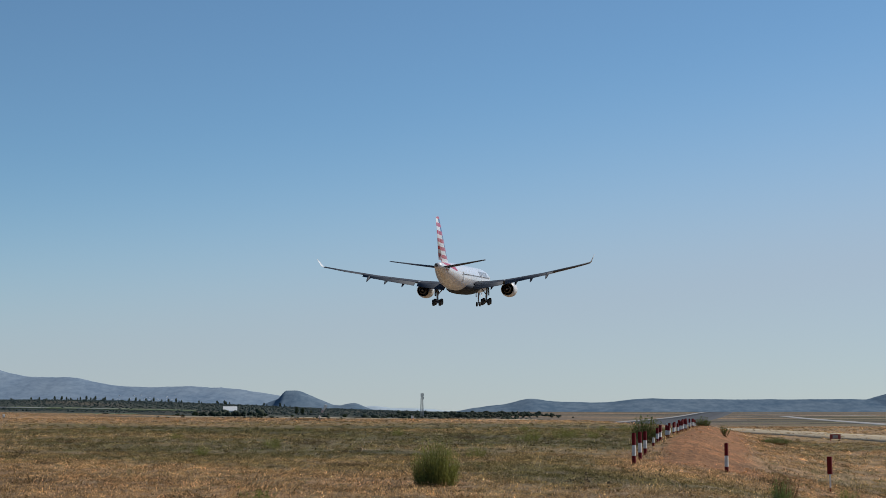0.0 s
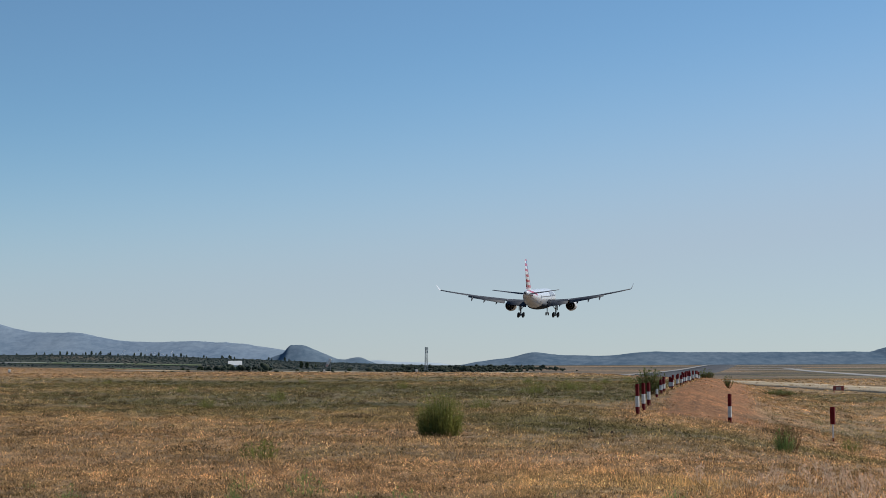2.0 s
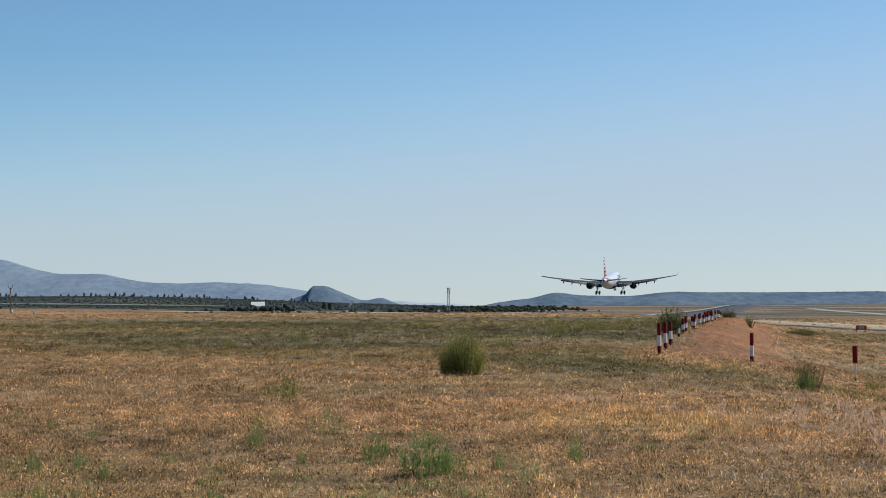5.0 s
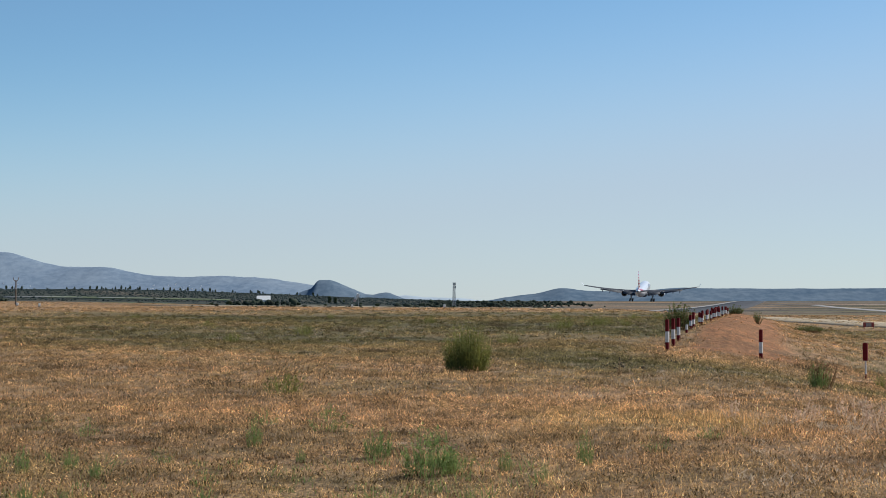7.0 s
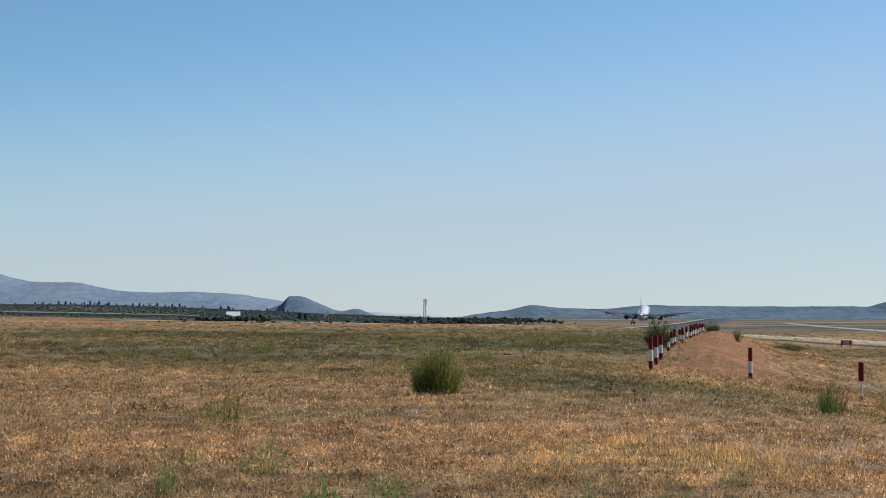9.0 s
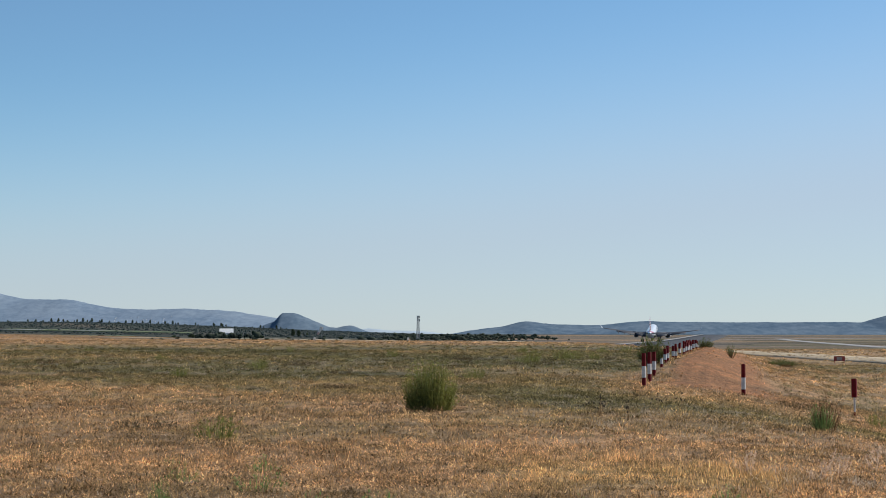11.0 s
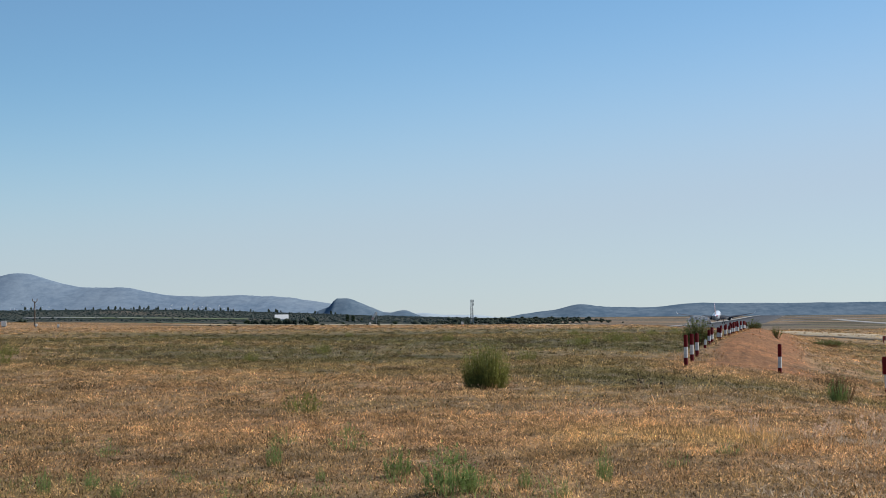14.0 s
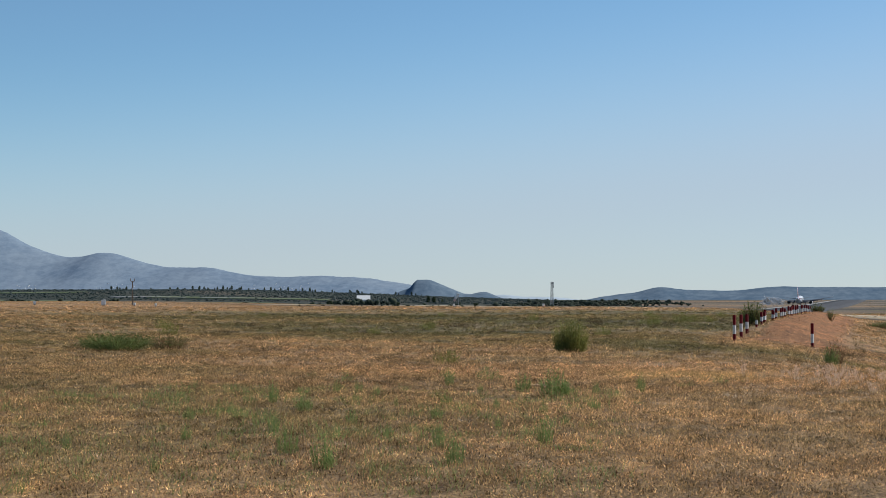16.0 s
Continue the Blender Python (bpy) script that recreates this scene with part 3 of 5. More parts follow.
        loft(bm, wl)
        part("winglet", bm, NACELLE, wing, "upturned wing tip", True)
        # engine
        ex, ez = sx * 9.37, 3.55
        bm = bmesh.new()
        outer = [(9.6, 1.36), (9.5, 1.5), (8.6, 1.66), (6.8, 1.70), (5.2, 1.56), (4.2, 1.38)]
        inner = [(4.2, 1.32), (5.6, 1.40), (8.4, 1.30), (9.6, 1.36)]
        rings = [[(ex + p[0], p[1], p[2]) for p in ring_y(y, ez, r, r, 24)] for y, r in outer + inner]
        loft(bm, rings, False)
        eng = part("engine", bm, NACELLE, plane, "silver engine nacelle with open dark exhaust", True)
        bm = bmesh.new()
        tube(bm, (ex, 8.2, ez), (ex, 8.0, ez), 1.31, 1.31, 24)
        tube(bm, (ex, 9.0, ez), (ex, 8.2, ez), 0.05, 0.4, 14)
        part("fan", bm, HOT_METAL, eng, "dark fan disc")
        bm = bmesh.new()
        loft(bm, [[(ex + p[0], p[1], p[2]) for p in ring_y(y, ez, r, r, 20)] for y, r in ((7.6, 0.9), (5.2, 1.0), (3.4, 0.72), (3.4, 0.64), (4.6, 0.6))])
        part("core_nozzle", bm, HOT_METAL, eng, "dark core nozzle", True)
        bm = bmesh.new()
        tube(bm, (ex, 4.6, ez), (ex, 2.6, ez), 0.5, 0.08, 14)
        part("exhaust_cone", bm, GEAR_STEEL, eng, "", True)
        bm = bmesh.new()
        pyl = []
        for z, le, c in ((ez + 1.35, 8.0, 4.6), (ez + 1.95, 5.6, 6.4), (5.35, 4.6, 6.6)):
            pyl.append([(ex + p[2], p[1], z) for p in foil(0, le, c, 0, 0.045)])
        loft(bm, pyl)
        part("pylon", bm, NACELLE, eng, "", True)
        # main gear
        gx = sx * 5.34
        bm = bmesh.new()
        tube(bm, (gx * 1.04, 0.3, 4.9), (gx, 0, 1.0), 0.26, 0.2, 12)
        tube(bm, (gx * 0.72, 0.6, 4.2), (gx, 0.1, 2.4), 0.13, 0.11, 8)
        tube(bm, (gx, 2.4, 4.4), (gx, 0.2, 1.9), 0.10, 0.10, 8)
        gear = part("main_gear", bm, GEAR_STEEL, plane, "lowered main landing gear leg")
        bm = bmesh.new()
        tube(bm, (gx, 1.15, 0.95), (gx, -1.15, 0.62), 0.17, 0.17, 10)
        for y, z in ((1.0, 0.93), (-1.0, 0.70)):
            tube(bm, (gx - 0.75, y, z), (gx + 0.75, y, z), 0.11, 0.11, 8)
        part("bogie", bm, GEAR_STEEL, gear)
        for y, z in ((1.0, 0.93), (-1.0, 0.70)):
            for dx in (-0.70, 0.70):
                bm = bmesh.new()
                loft(bm, [[(gx + dx + o, y + r * math.cos(i * math.pi / 10), z + r * math.sin(i * math.pi / 10)) for i in range(20)]
                          for o, r in ((-0.27, 0.5), (-0.25, 0.64), (-0.14, 0.70), (0.14, 0.70), (0.25, 0.64), (0.27, 0.5))])
                part("wheel", bm, TYRE, gear, "", True)
        bm = bmesh.new()
        box(bm, gx + sx * 0.55, 0.2, 3.3, 0.06, 1.5, 2.3, None)
        bmesh.ops.bevel(bm, geom=bm.edges, offset=0.025, segments=1, affect="EDGES")
        part("gear_door", bm, WING_SHADED_GREY, gear)
    # nose gear
    bm = bmesh.new()
    tube(bm, (0, 22.6, 3.9), (0, 22.2, 0.8), 0.18, 0.14, 10)
    tube(bm, (0, 24.4, 3.6), (0, 22.3, 1.8), 0.09, 0.08, 8)
    tube(bm, (-0.4, 22.2, 0.62), (0.4, 22.2, 0.62), 0.08, 0.08, 8)
    gear = part("nose_gear", bm, GEAR_STEEL, plane, "lowered nose landing gear leg")
    for dx in (-0.36, 0.36):
        bm = bmesh.new()
        tube(bm, (dx - 0.17, 22.2, 0.62), (dx + 0.17, 22.2, 0.62), 0.53, 0.53, 20)
        bmesh.ops.bevel(bm, geom=[e for e in bm.edges if abs(e.verts[0].co.x - e.verts[1].co.x) < 0.01], offset=0.06, segments=2, affect="EDGES")
        part("wheel", bm, TYRE, gear, "", True)
    for sx in (-1, 1):
        bm = bmesh.new()
        box(bm, sx * 0.62, 23.2, 2.75, 0.05, 1.8, 0.9)
        part("gear_door", bm, NACELLE, gear)
    return plane


airliner = build_airliner()


# ---- distant country ----
def hills(name, y0, depth, material, base, bumps, x0, x1, label, step=6.0, rough=1.0, cliffs=()):
    """A range of hills: a ridge line summed from rounded bumps (centre, height, half width west, half width east)."""
    xs = np.arange(x0, x1 + step, step)
    ridge = np.full(len(xs), float(base))
    for c, h, wl, wr in bumps:
        w = np.where(xs < c, wl, wr)
        ridge = ridge + h * np.exp(-((xs - c) / w) ** 2)
    for a, b, h, c, d in cliffs:
        ridge = ridge + h * np.clip((xs - a) / (b - a), 0, 1) * np.clip((d - xs) / (d - c), 0, 1)
    ridge = ridge * smooth(x0, x0 + 60, xs) * smooth(x1, x1 - 60, xs)
    jit = np.array([noise.fractal(Vector((x * 0.012, y0 * 0.01, 0)), 0.9, 2.1, 5) for x in xs])
    woody = np.array([max(0.0, noise.noise(Vector((x * 0.11, y0, 3.0)))) for x in xs]) * np.array([max(0.0, noise.noise(Vector((x * 0.01, y0, 9.0))) + 0.2) for x in xs])
    ridge = np.maximum(ridge + rough * (2.2 * jit + 7.0 * woody), 0.2)
    prof = [(-0.50, 0.0), (-0.40, 0.10), (-0.30, 0.26), (-0.20, 0.50), (-0.10, 0.80), (-0.03, 0.97), (0.0, 1.0), (0.1, 0.9), (0.3, 0.5), (0.5, 0.0)]
    verts = []
    for f, k in prof:
        for x, r in zip(xs, ridge):
            n2 = noise.fractal(Vector((x * 0.008, f * 6.0, y0 * 0.003)), 1.0, 2.0, 4)
            edge = (1 - abs(2 * k - 1)) if k < 1 else 0
            verts.append((x, y0 + f * depth + 40 * n2 * edge, -8 + (r + 8) * min(1.0, max(0.0, k + 0.10 * n2 * edge))))
    nx, ny = len(xs), len(prof)
    i = (np.arange(ny - 1)[:, None] * nx + np.arange(nx - 1)[None, :]).ravel()
    faces = np.column_stack((i, i + 1, i + nx + 1, i + nx)).ravel()
    ob = from_arrays(name, np.array(verts), faces, np.full(len(i), 4), material)
    ob.data.shade_smooth()
    return tagged(ob, label, "hill", kind="structure")


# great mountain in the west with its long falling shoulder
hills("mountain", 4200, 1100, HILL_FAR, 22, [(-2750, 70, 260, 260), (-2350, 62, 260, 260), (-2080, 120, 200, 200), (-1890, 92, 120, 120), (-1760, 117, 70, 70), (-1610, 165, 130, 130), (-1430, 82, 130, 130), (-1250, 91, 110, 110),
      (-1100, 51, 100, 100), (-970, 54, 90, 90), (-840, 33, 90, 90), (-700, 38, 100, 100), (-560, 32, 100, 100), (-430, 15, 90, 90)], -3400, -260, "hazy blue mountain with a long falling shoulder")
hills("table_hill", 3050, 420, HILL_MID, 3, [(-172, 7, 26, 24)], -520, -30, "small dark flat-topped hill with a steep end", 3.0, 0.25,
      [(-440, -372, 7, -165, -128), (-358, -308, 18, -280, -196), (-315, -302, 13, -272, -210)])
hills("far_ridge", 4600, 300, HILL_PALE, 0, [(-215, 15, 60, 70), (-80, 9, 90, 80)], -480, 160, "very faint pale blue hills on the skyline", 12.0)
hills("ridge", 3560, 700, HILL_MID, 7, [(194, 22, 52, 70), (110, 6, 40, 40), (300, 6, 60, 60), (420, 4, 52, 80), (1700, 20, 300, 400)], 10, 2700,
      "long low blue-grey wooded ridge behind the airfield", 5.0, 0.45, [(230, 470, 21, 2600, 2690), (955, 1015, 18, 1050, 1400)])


# ---- far woods, fields and buildings ----
def icosphere(sub):
    bm = bmesh.new()
    bmesh.ops.create_icosphere(bm, subdivisions=sub, radius=1)
    v = np.array([p.co[:] for p in bm.verts])
    f = np.array([[q.index for q in p.verts] for p in bm.faces])
    bm.free()
    return v, f


def clumps(name, centres, radii, material, rng, sub=1, jitter=0.35):
    """Many small uneven leafy clumps in one mesh."""
    v, f = icosphere(sub)
    n, m = len(centres), len(v)
    shake = 1 + jitter * rng.uniform(-1, 1, (n, m, 1))
    verts = centres[:, None, :] + v[None] * shake * radii[:, None, :]
    faces = (f[None] + (np.arange(n) * m)[:, None, None]).reshape(-1)
    return from_arrays(name, verts.reshape(-1, 3), faces, np.full(n * len(f), 3), material)


def far_woods(name, n, x0, x1, y0, y1, tall, label, seed, thin=0.0, material=None, wide=1.5, puffs=2):
    rng = np.random.default_rng(seed)
    x, y = rng.uniform(x0, x1, n), rng.uniform(y0, y1, n)
    keep = wave(x, y, 0.018, seed * 1.3) > thin - 1.0
    x, y = x[keep], y[keep]
    z = height(x, y)
    h = tall * (0.55 + 0.6 * rng.uniform(0, 1, len(x)) + 1.3 * rng.uniform(0, 1, len(x)) ** 14)
    cs, rs = [], []
    for k in range(puffs):
        a = rng.uniform(0, 6.28, len(x))
        off = h * 0.28 * (k > 0)
        cs.append(np.column_stack((x + off * np.cos(a), y + off * np.sin(a), z + h * (0.42 + 0.22 * k * rng.uniform(0, 1, len(x))))))
        r = h * rng.uniform(0.30, 0.46, len(x)) * (1 - 0.12 * k)
        rs.append(np.column_stack((r * wide, r * wide, r * rng.uniform(0.7, 1.15, len(x)))))
    ob = clumps(name, np.vstack(cs), np.vstack(rs), material or HAZY_WOODS, rng)
    tagged(ob, label, "woods", kind="stuff")


HEDGE = (2.2 - float(height(-200, 1480))) / 1.15
far_woods("far_woods", 30000, -2300, -60, 1700, 3000, 1.5, "haze-blued green woods on the plain below the mountain", 3, -0.9, None, 1.6, 1)
far_woods("far_woods", 1500, -460, 60, 860, 1250, 2.4, "dark scattered trees beyond the edge of the field", 5, 0.35, WOODS_NEAR)
far_woods("far_woods", 1500, -60, 125, 1500, 2400, 2.4, "dark row of trees at the foot of the ridge", 7, 0.3, WOODS_NEAR)
far_woods("hedge", 90, -226, -170, 1474, 1486, HEDGE, "dark trees before the white building", 17, -2, WOODS_NEAR, 0.9)
far_woods("hedge", 420, -620, -120, 640, 780, 1.9, "low dark hedges behind the field", 13, 0.3, WOODS_NEAR)
far_woods("hedge", 70, -75, -20, 366, 420, 0.42, "low dark shrubs along the far edge of the field", 19, 0.2, WOODS_NEAR)

for x0, y0, x1, y1, w in ((-620, 1500, -300, 1560, 90), (-900, 1650, -520, 1580, 60), (-330, 1250, -120, 1330, 50), (-1200, 1700, -900, 1760, 60), (-420, 1010, -250, 1030, 60), (-700, 1220, -430, 1250, 70), (-520, 1900, -300, 1930, 90), (-1100, 2150, -700, 2200, 110)):
    strip("crop_field", x0, y0, x1, y1, w, CROP_FIELD, "pale green cultivated field among woods", 1.0, 30, "field", False)
for x0, y0, x1, y1, w in ((-560, 1880, -470, 1890, 26), (-455, 1900, -380, 1905, 20)):
    strip("bare_field", x0, y0, x1, y1, w, CONCRETE, "pale bare field among dark woods", 1.2, 20, "field", False)


def build_tree(tall, wide, seed, kind):
    """A tapered trunk with limbs and a crown of many small clumps."""
    rng = np.random.default_rng(seed)
    tree = new("tree")
    bm = bmesh.new()
    tube(bm, (0, 0, -0.5), (0.1, 0, tall * 0.45), tall * 0.035, tall * 0.02, 7)
    for a in (0.3, 1.9, 3.4, 5.0):
        tube(bm, (0.05, 0, tall * 0.3), (math.cos(a) * wide * 0.32, math.sin(a) * wide * 0.32, tall * 0.62), tall * 0.015, tall * 0.006, 5)
    part("trunk", bm, BARK, tree)
    n = 70
    a, r, h = rng.uniform(0, 6.28, n), np.sqrt(rng.uniform(0, 1, n)), rng.uniform(0.0, 1, n)
    shape = np.sin(np.clip(h, 0.05, 1) * math.pi * 0.92) ** (0.6 if kind == "round" else 0.5) * (1.0 if kind == "round" else 1.15 - h * 0.6)
    c = np.column_stack((np.cos(a) * r * shape * wide / 2, np.sin(a) * r * shape * wide / 2, tall * (0.22 + 0.78 * h) * 0.95))
    s = wide * rng.uniform(0.09, 0.17, n)
    crown = clumps("crown", c, np.column_stack((s, s, s * 0.9)), TREE_CROWN, rng)
    crown.parent = tree
    return tree


trees = {"round": build_tree(4.4, 6.2, 21, "round"), "tall": build_tree(9.0, 5.4, 22, "tall")}
spots = [("round", -232, 1490), ("round", -247, 1480), ("round", -178, 1490), ("round", -168, 1500), ("round", -140, 1480), ("round", -118, 1510), ("round", -92, 1490),
         ("tall", -162, 1760), ("tall", -156, 1765), ("tall", -146, 1760), ("round", -128, 1780), ("tall", -838, 2850), ("tall", -785, 2887), ("tall", -777, 2864), ("tall", -752, 2901), ("tall", -719, 2878), ("tall", -685, 2855), ("tall", -678, 2892), ("tall", -671, 2869), ("tall", -663, 2906), ("tall", -634, 2883), ("tall", -626, 2860), ("tall", -620, 2897), ("tall", -613, 2874), ("tall", -606, 2851), ("tall", -600, 2888), ("tall", -579, 2865), ("tall", -573, 2902), ("tall", -528, 2879), ("tall", -520, 2856), ("tall", -512, 2893), ("tall", -508, 2870), ("tall", -502, 2907), ("tall", -479, 2884), ("tall", -459, 2861), ("tall", -445, 2898), ("tall", -437, 2875), ("tall", -392, 2852), ("tall", -388, 2889), ("tall", -337, 2866), ("tall", -327, 2903), ("tall", -319, 2880),
         *(("tall", c + 7 * k + 4 * math.sin(k * 2.3 + c), 2880 + 14 * math.sin(k * 5.1 + c)) for c in (-850, -742, -700, -655, -556, -492, -412, -300) for k in range(4)),
         ("round", -345, 880), ("round", -300, 870), ("round", -410, 900), ("round", -60, 1450), ("round", -36, 1460)]
for i, (kind, x, y) in enumerate(spots):
    m = Matrix.Translation((x, y, float(height(x, y)))) @ Matrix.Rotation(i * 1.3, 4, "Z")
    t = trees[kind]
    if t.get("placed"):
        t = copy_thing(t, m)
        t.scale = (0.36 + 0.6 * (i * 0.618 % 1) ** 1.6,) * 3
    else:
        t["placed"] = 1
        t.matrix_basis = m
    tagged(t, "dark green round tree on the far plain" if kind == "round" else "dark slender tree standing above the far woods", "tree", "far trees")


def build_white_building():
    b = new("white_building")
    z = float(height(-200.5, 1498))
    b.matrix_basis = pose(-200.5, 1498, z, 0, 0, 7.6)
    eave, ridge = 2.0 - z, 6.2 - z
    bm = bmesh.new()
    box(bm, 0, 6, eave / 2 - 0.3, 12.4, 12, eave + 0.6)
    part("wall", bm, HOUSE_WHITE, b)
    bm = bmesh.new()
    ends = [[(x, -0.4, eave), (x, 6, ridge), (x, 12.4, eave), (x, 12.4, eave - 0.2), (x, -0.4, eave - 0.2)] for x in (-6.6, 6.6)]
    loft(bm, ends)
    part("roof", bm, HOUSE_WHITE, b)
    bm = bmesh.new()
    box(bm, -3.0, -0.05, eave - 1.6, 2.6, 0.12, 2.6)
    part("door", bm, DARK_GLASS, b)
    tagged(b, "plain white building with a low pitched roof among far trees", "building")


build_white_building()


def build_mast():
    m = new("lattice_mast")
    x, y = -19.9, 1500.0
    z = float(height(x, y))
    m.matrix_basis = pose(x, y, z, 0, 0, 20)
    top = 18.3 - z
    w = lambda h: 1.25 - 0.55 * h / top
    corners = ((-1, -1), (1, -1), (1, 1), (-1, 1))
    for cx, cy in corners:
        bm = bmesh.new()
        tube(bm, (cx * w(0), cy * w(0), -0.5), (cx * w(top), cy * w(top), top), 0.20, 0.15, 6)
        part("leg", bm, STEEL_GREY, m)
    bm = bmesh.new()
    h = 0.5
    while h < top - 1:
        for k in range(4):
            a, b = corners[k], corners[(k + 1) % 4]
            tube(bm, (a[0] * w(h), a[1] * w(h), h), (b[0] * w(h + 1.6), b[1] * w(h + 1.6), h + 1.6), 0.06, 0.06, 4)
            tube(bm, (a[0] * w(h), a[1] * w(h), h), (b[0] * w(h), b[1] * w(h), h), 0.06, 0.06, 4)
        h += 1.6
    part("bracing", bm, STEEL_GREY, m)
    for k, (dx, dz) in enumerate(((-1.3, -1.2), (1.3, -1.2), (0, -1.0), (-1.2, -4.0), (1.2, -4.2))):
        bm = bmesh.new()
        box(bm, dx, -1.0, top + dz, 0.55, 0.35, 2.4)
        bmesh.ops.bevel(bm, geom=bm.edges, offset=0.06, segments=1, affect="EDGES")
        part("antenna_panel", bm, STEEL_GREY, m)
    bm = bmesh.new()
    box(bm, 0, 0, top + 0.1, 2.4, 2.4, 0.12)
    part("platform", bm, STEEL_GREY, m)
    tagged(m, "grey steel lattice radio mast with antenna panels", "mast")


build_mast()


def build_pole():
    p = new("utility_pole")
    x, y = -113.6, 390.0
    z = float(height(x, y))
    p.matrix_basis = pose(x, y, z, 0, 0, -16)
    top = 7.3 - z
    bm = bmesh.new()
    tube(bm, (0, 0, -0.4), (0, 0, top - 0.7), 0.20, 0.14, 10)
    part("shaft", bm, WOOD_POLE, p)
    for sx in (-1, 1):
        bm = bmesh.new()
        tube(bm, (0, 0, top - 1.1), (sx * 0.65, 0, top - 0.55), 0.09, 0.08, 6)
        tube(bm, (sx * 0.65, 0, top - 0.55), (sx * 0.65, 0, top), 0.10, 0.07, 6)
        part("bracket", bm, WOOD_POLE, p)
    bm = bmesh.new()
    box(bm, 0.0, -0.2, top * 0.62, 0.34, 0.24, 0.5)
    part("switch_box", bm, STEEL_GREY, p)
    tagged(p, "weathered wooden utility pole with forked top in the field", "pole")


build_pole()


def build_marker_box(x, y, size, tilt):
    b = new("marker_box")
    b.matrix_basis = pose(x, y, float(height(x, y)), 0, 0, tilt)
    bm = bmesh.new()
    box(bm, 0, 0, size * 0.55 + 0.25, size, size * 0.6, size * 1.1)
    bmesh.ops.bevel(bm, geom=bm.edges, offset=0.05, segments=1, affect="EDGES")
    part("cabinet", bm, HOUSE_WHITE, b)
    bm = bmesh.new()
    box(bm, 0, 0, 0.1, size * 0.7, size * 0.4, 0.4)
    part("plinth", bm, CONCRETE, b)
    tagged(b, "small white equipment box standing in dry grass", "equipment box", "white field boxes")


for x, y, size, tilt in ((-131.6, 318, 1.25, -10), (-117.0, 376, 1.15, 12), (-134.0, 374, 0.7, 30), (-108.0, 372, 0.55, -25), (-6.8, 352, 0.5, 5), (-27.5, 354, 0.4, 15), (-100.0, 362, 0.5, 40)):
    build_marker_box(x, y, size, tilt)


SOCK_RED = surface("faded_red_fabric", (0.55, 0.36, 0.32), (0.62, 0.44, 0.40), 2.0, 0.85, bump=0.1)


def build_windsock():
    w = new("windsock")
    x, y = -52.5, 700.0
    z = float(height(x, y))
    w.matrix_basis = pose(x, y, z, 0, 0, 0)
    top = 4.4 - z
    bm = bmesh.new()
    tube(bm, (1.0, 0, -0.3), (1.0, 0, top), 0.10, 0.07, 8)
    part("mast", bm, STEEL_GREY, w)
    for i, mat in enumerate((HOUSE_WHITE, HOUSE_WHITE, SOCK_RED)):
        bm = bmesh.new()
        a, b = Vector((0.9, 0, top)), Vector((-1.0, 0, top - 3.4))
        tube(bm, a + (b - a) * i / 3, a + (b - a) * (i + 1) / 3, 0.75 - 0.10 * i, 0.65 - 0.10 * i, 12)
        part("sock_ring", bm, mat, w, "faded pale red fabric band" if i == 2 else "white fabric band")
    tagged(w, "drooping white and red windsock on a mast", "windsock")


build_windsock()


def build_sign():
    s = new("airfield_sign")
    x, y = 39.4, 160.0
    z = float(height(x, y))
    s.matrix_basis = pose(x, y, z, 0, 0, -8)
    s.scale = (0.85,) * 3
    for dx in (-0.52, 0.52):
        bm = bmesh.new()
        box(bm, dx, 0, 0.20, 0.09, 0.09, 0.7)
        part("leg", bm, SIGN_RED, s)
    bm = bmesh.new()
    box(bm, 0, 0, 0.52, 1.25, 0.16, 0.55)
    bmesh.ops.bevel(bm, geom=bm.edges, offset=0.03, segments=2, affect="EDGES")
    part("frame", bm, SIGN_RED, s)
    bm = bmesh.new()
    box(bm, 0, -0.085, 0.50, 0.62, 0.02, 0.40)
    part("face", bm, SIGN_FACE, s, "faded pinkish sign face")
    tagged(s, "low dark red airfield sign on two short legs", "sign")


build_sign()


def build_village():
    rng = np.random.default_rng(31)
    me = bpy.data.objects["mountain"].data
    co = np.empty(len(me.vertices) * 3, np.float32)
    me.vertices.foreach_get("co", co)
    co = co.reshape(-1, 3)
    cols = int(np.argmax(np.diff(co[:, 0]) < 0)) + 1
    grid = co.reshape(-1, cols, 3)
    bm = bmesh.new()
    for i in range(4200):
        j, f = rng.integers(cols), rng.uniform(1.5, 5.0)
        r = int(f)
        c = grid[r, j] * (1 - f + r) + grid[r + 1, j] * (f - r)
        low = 31 + 18 * rng.uniform(0, 1) ** 2
        if not (-2500 < c[0] < -480 and 29 < c[2] < low) or wave(c[0], c[1], 0.012, 0.4) < 0.1 + 0.5 * (c[0] > -1000) - 1.0 * (-880 < c[0] < -680):
            continue
        w, d, h = rng.uniform(1.2, 2.8), rng.uniform(1.4, 3.0), rng.uniform(0.9, 1.9)
        m = pose(c[0] + rng.uniform(-3, 3), c[1] - 1, c[2], 0, 0, rng.uniform(50, 75))
        box(bm, 0, 0, h / 2 - 1, w, d, h + 2, m)
    tagged(part("village_houses", bm, VILLAGE), "scattered white village houses on the lower mountain slope", "houses", kind="stuff")


build_village()


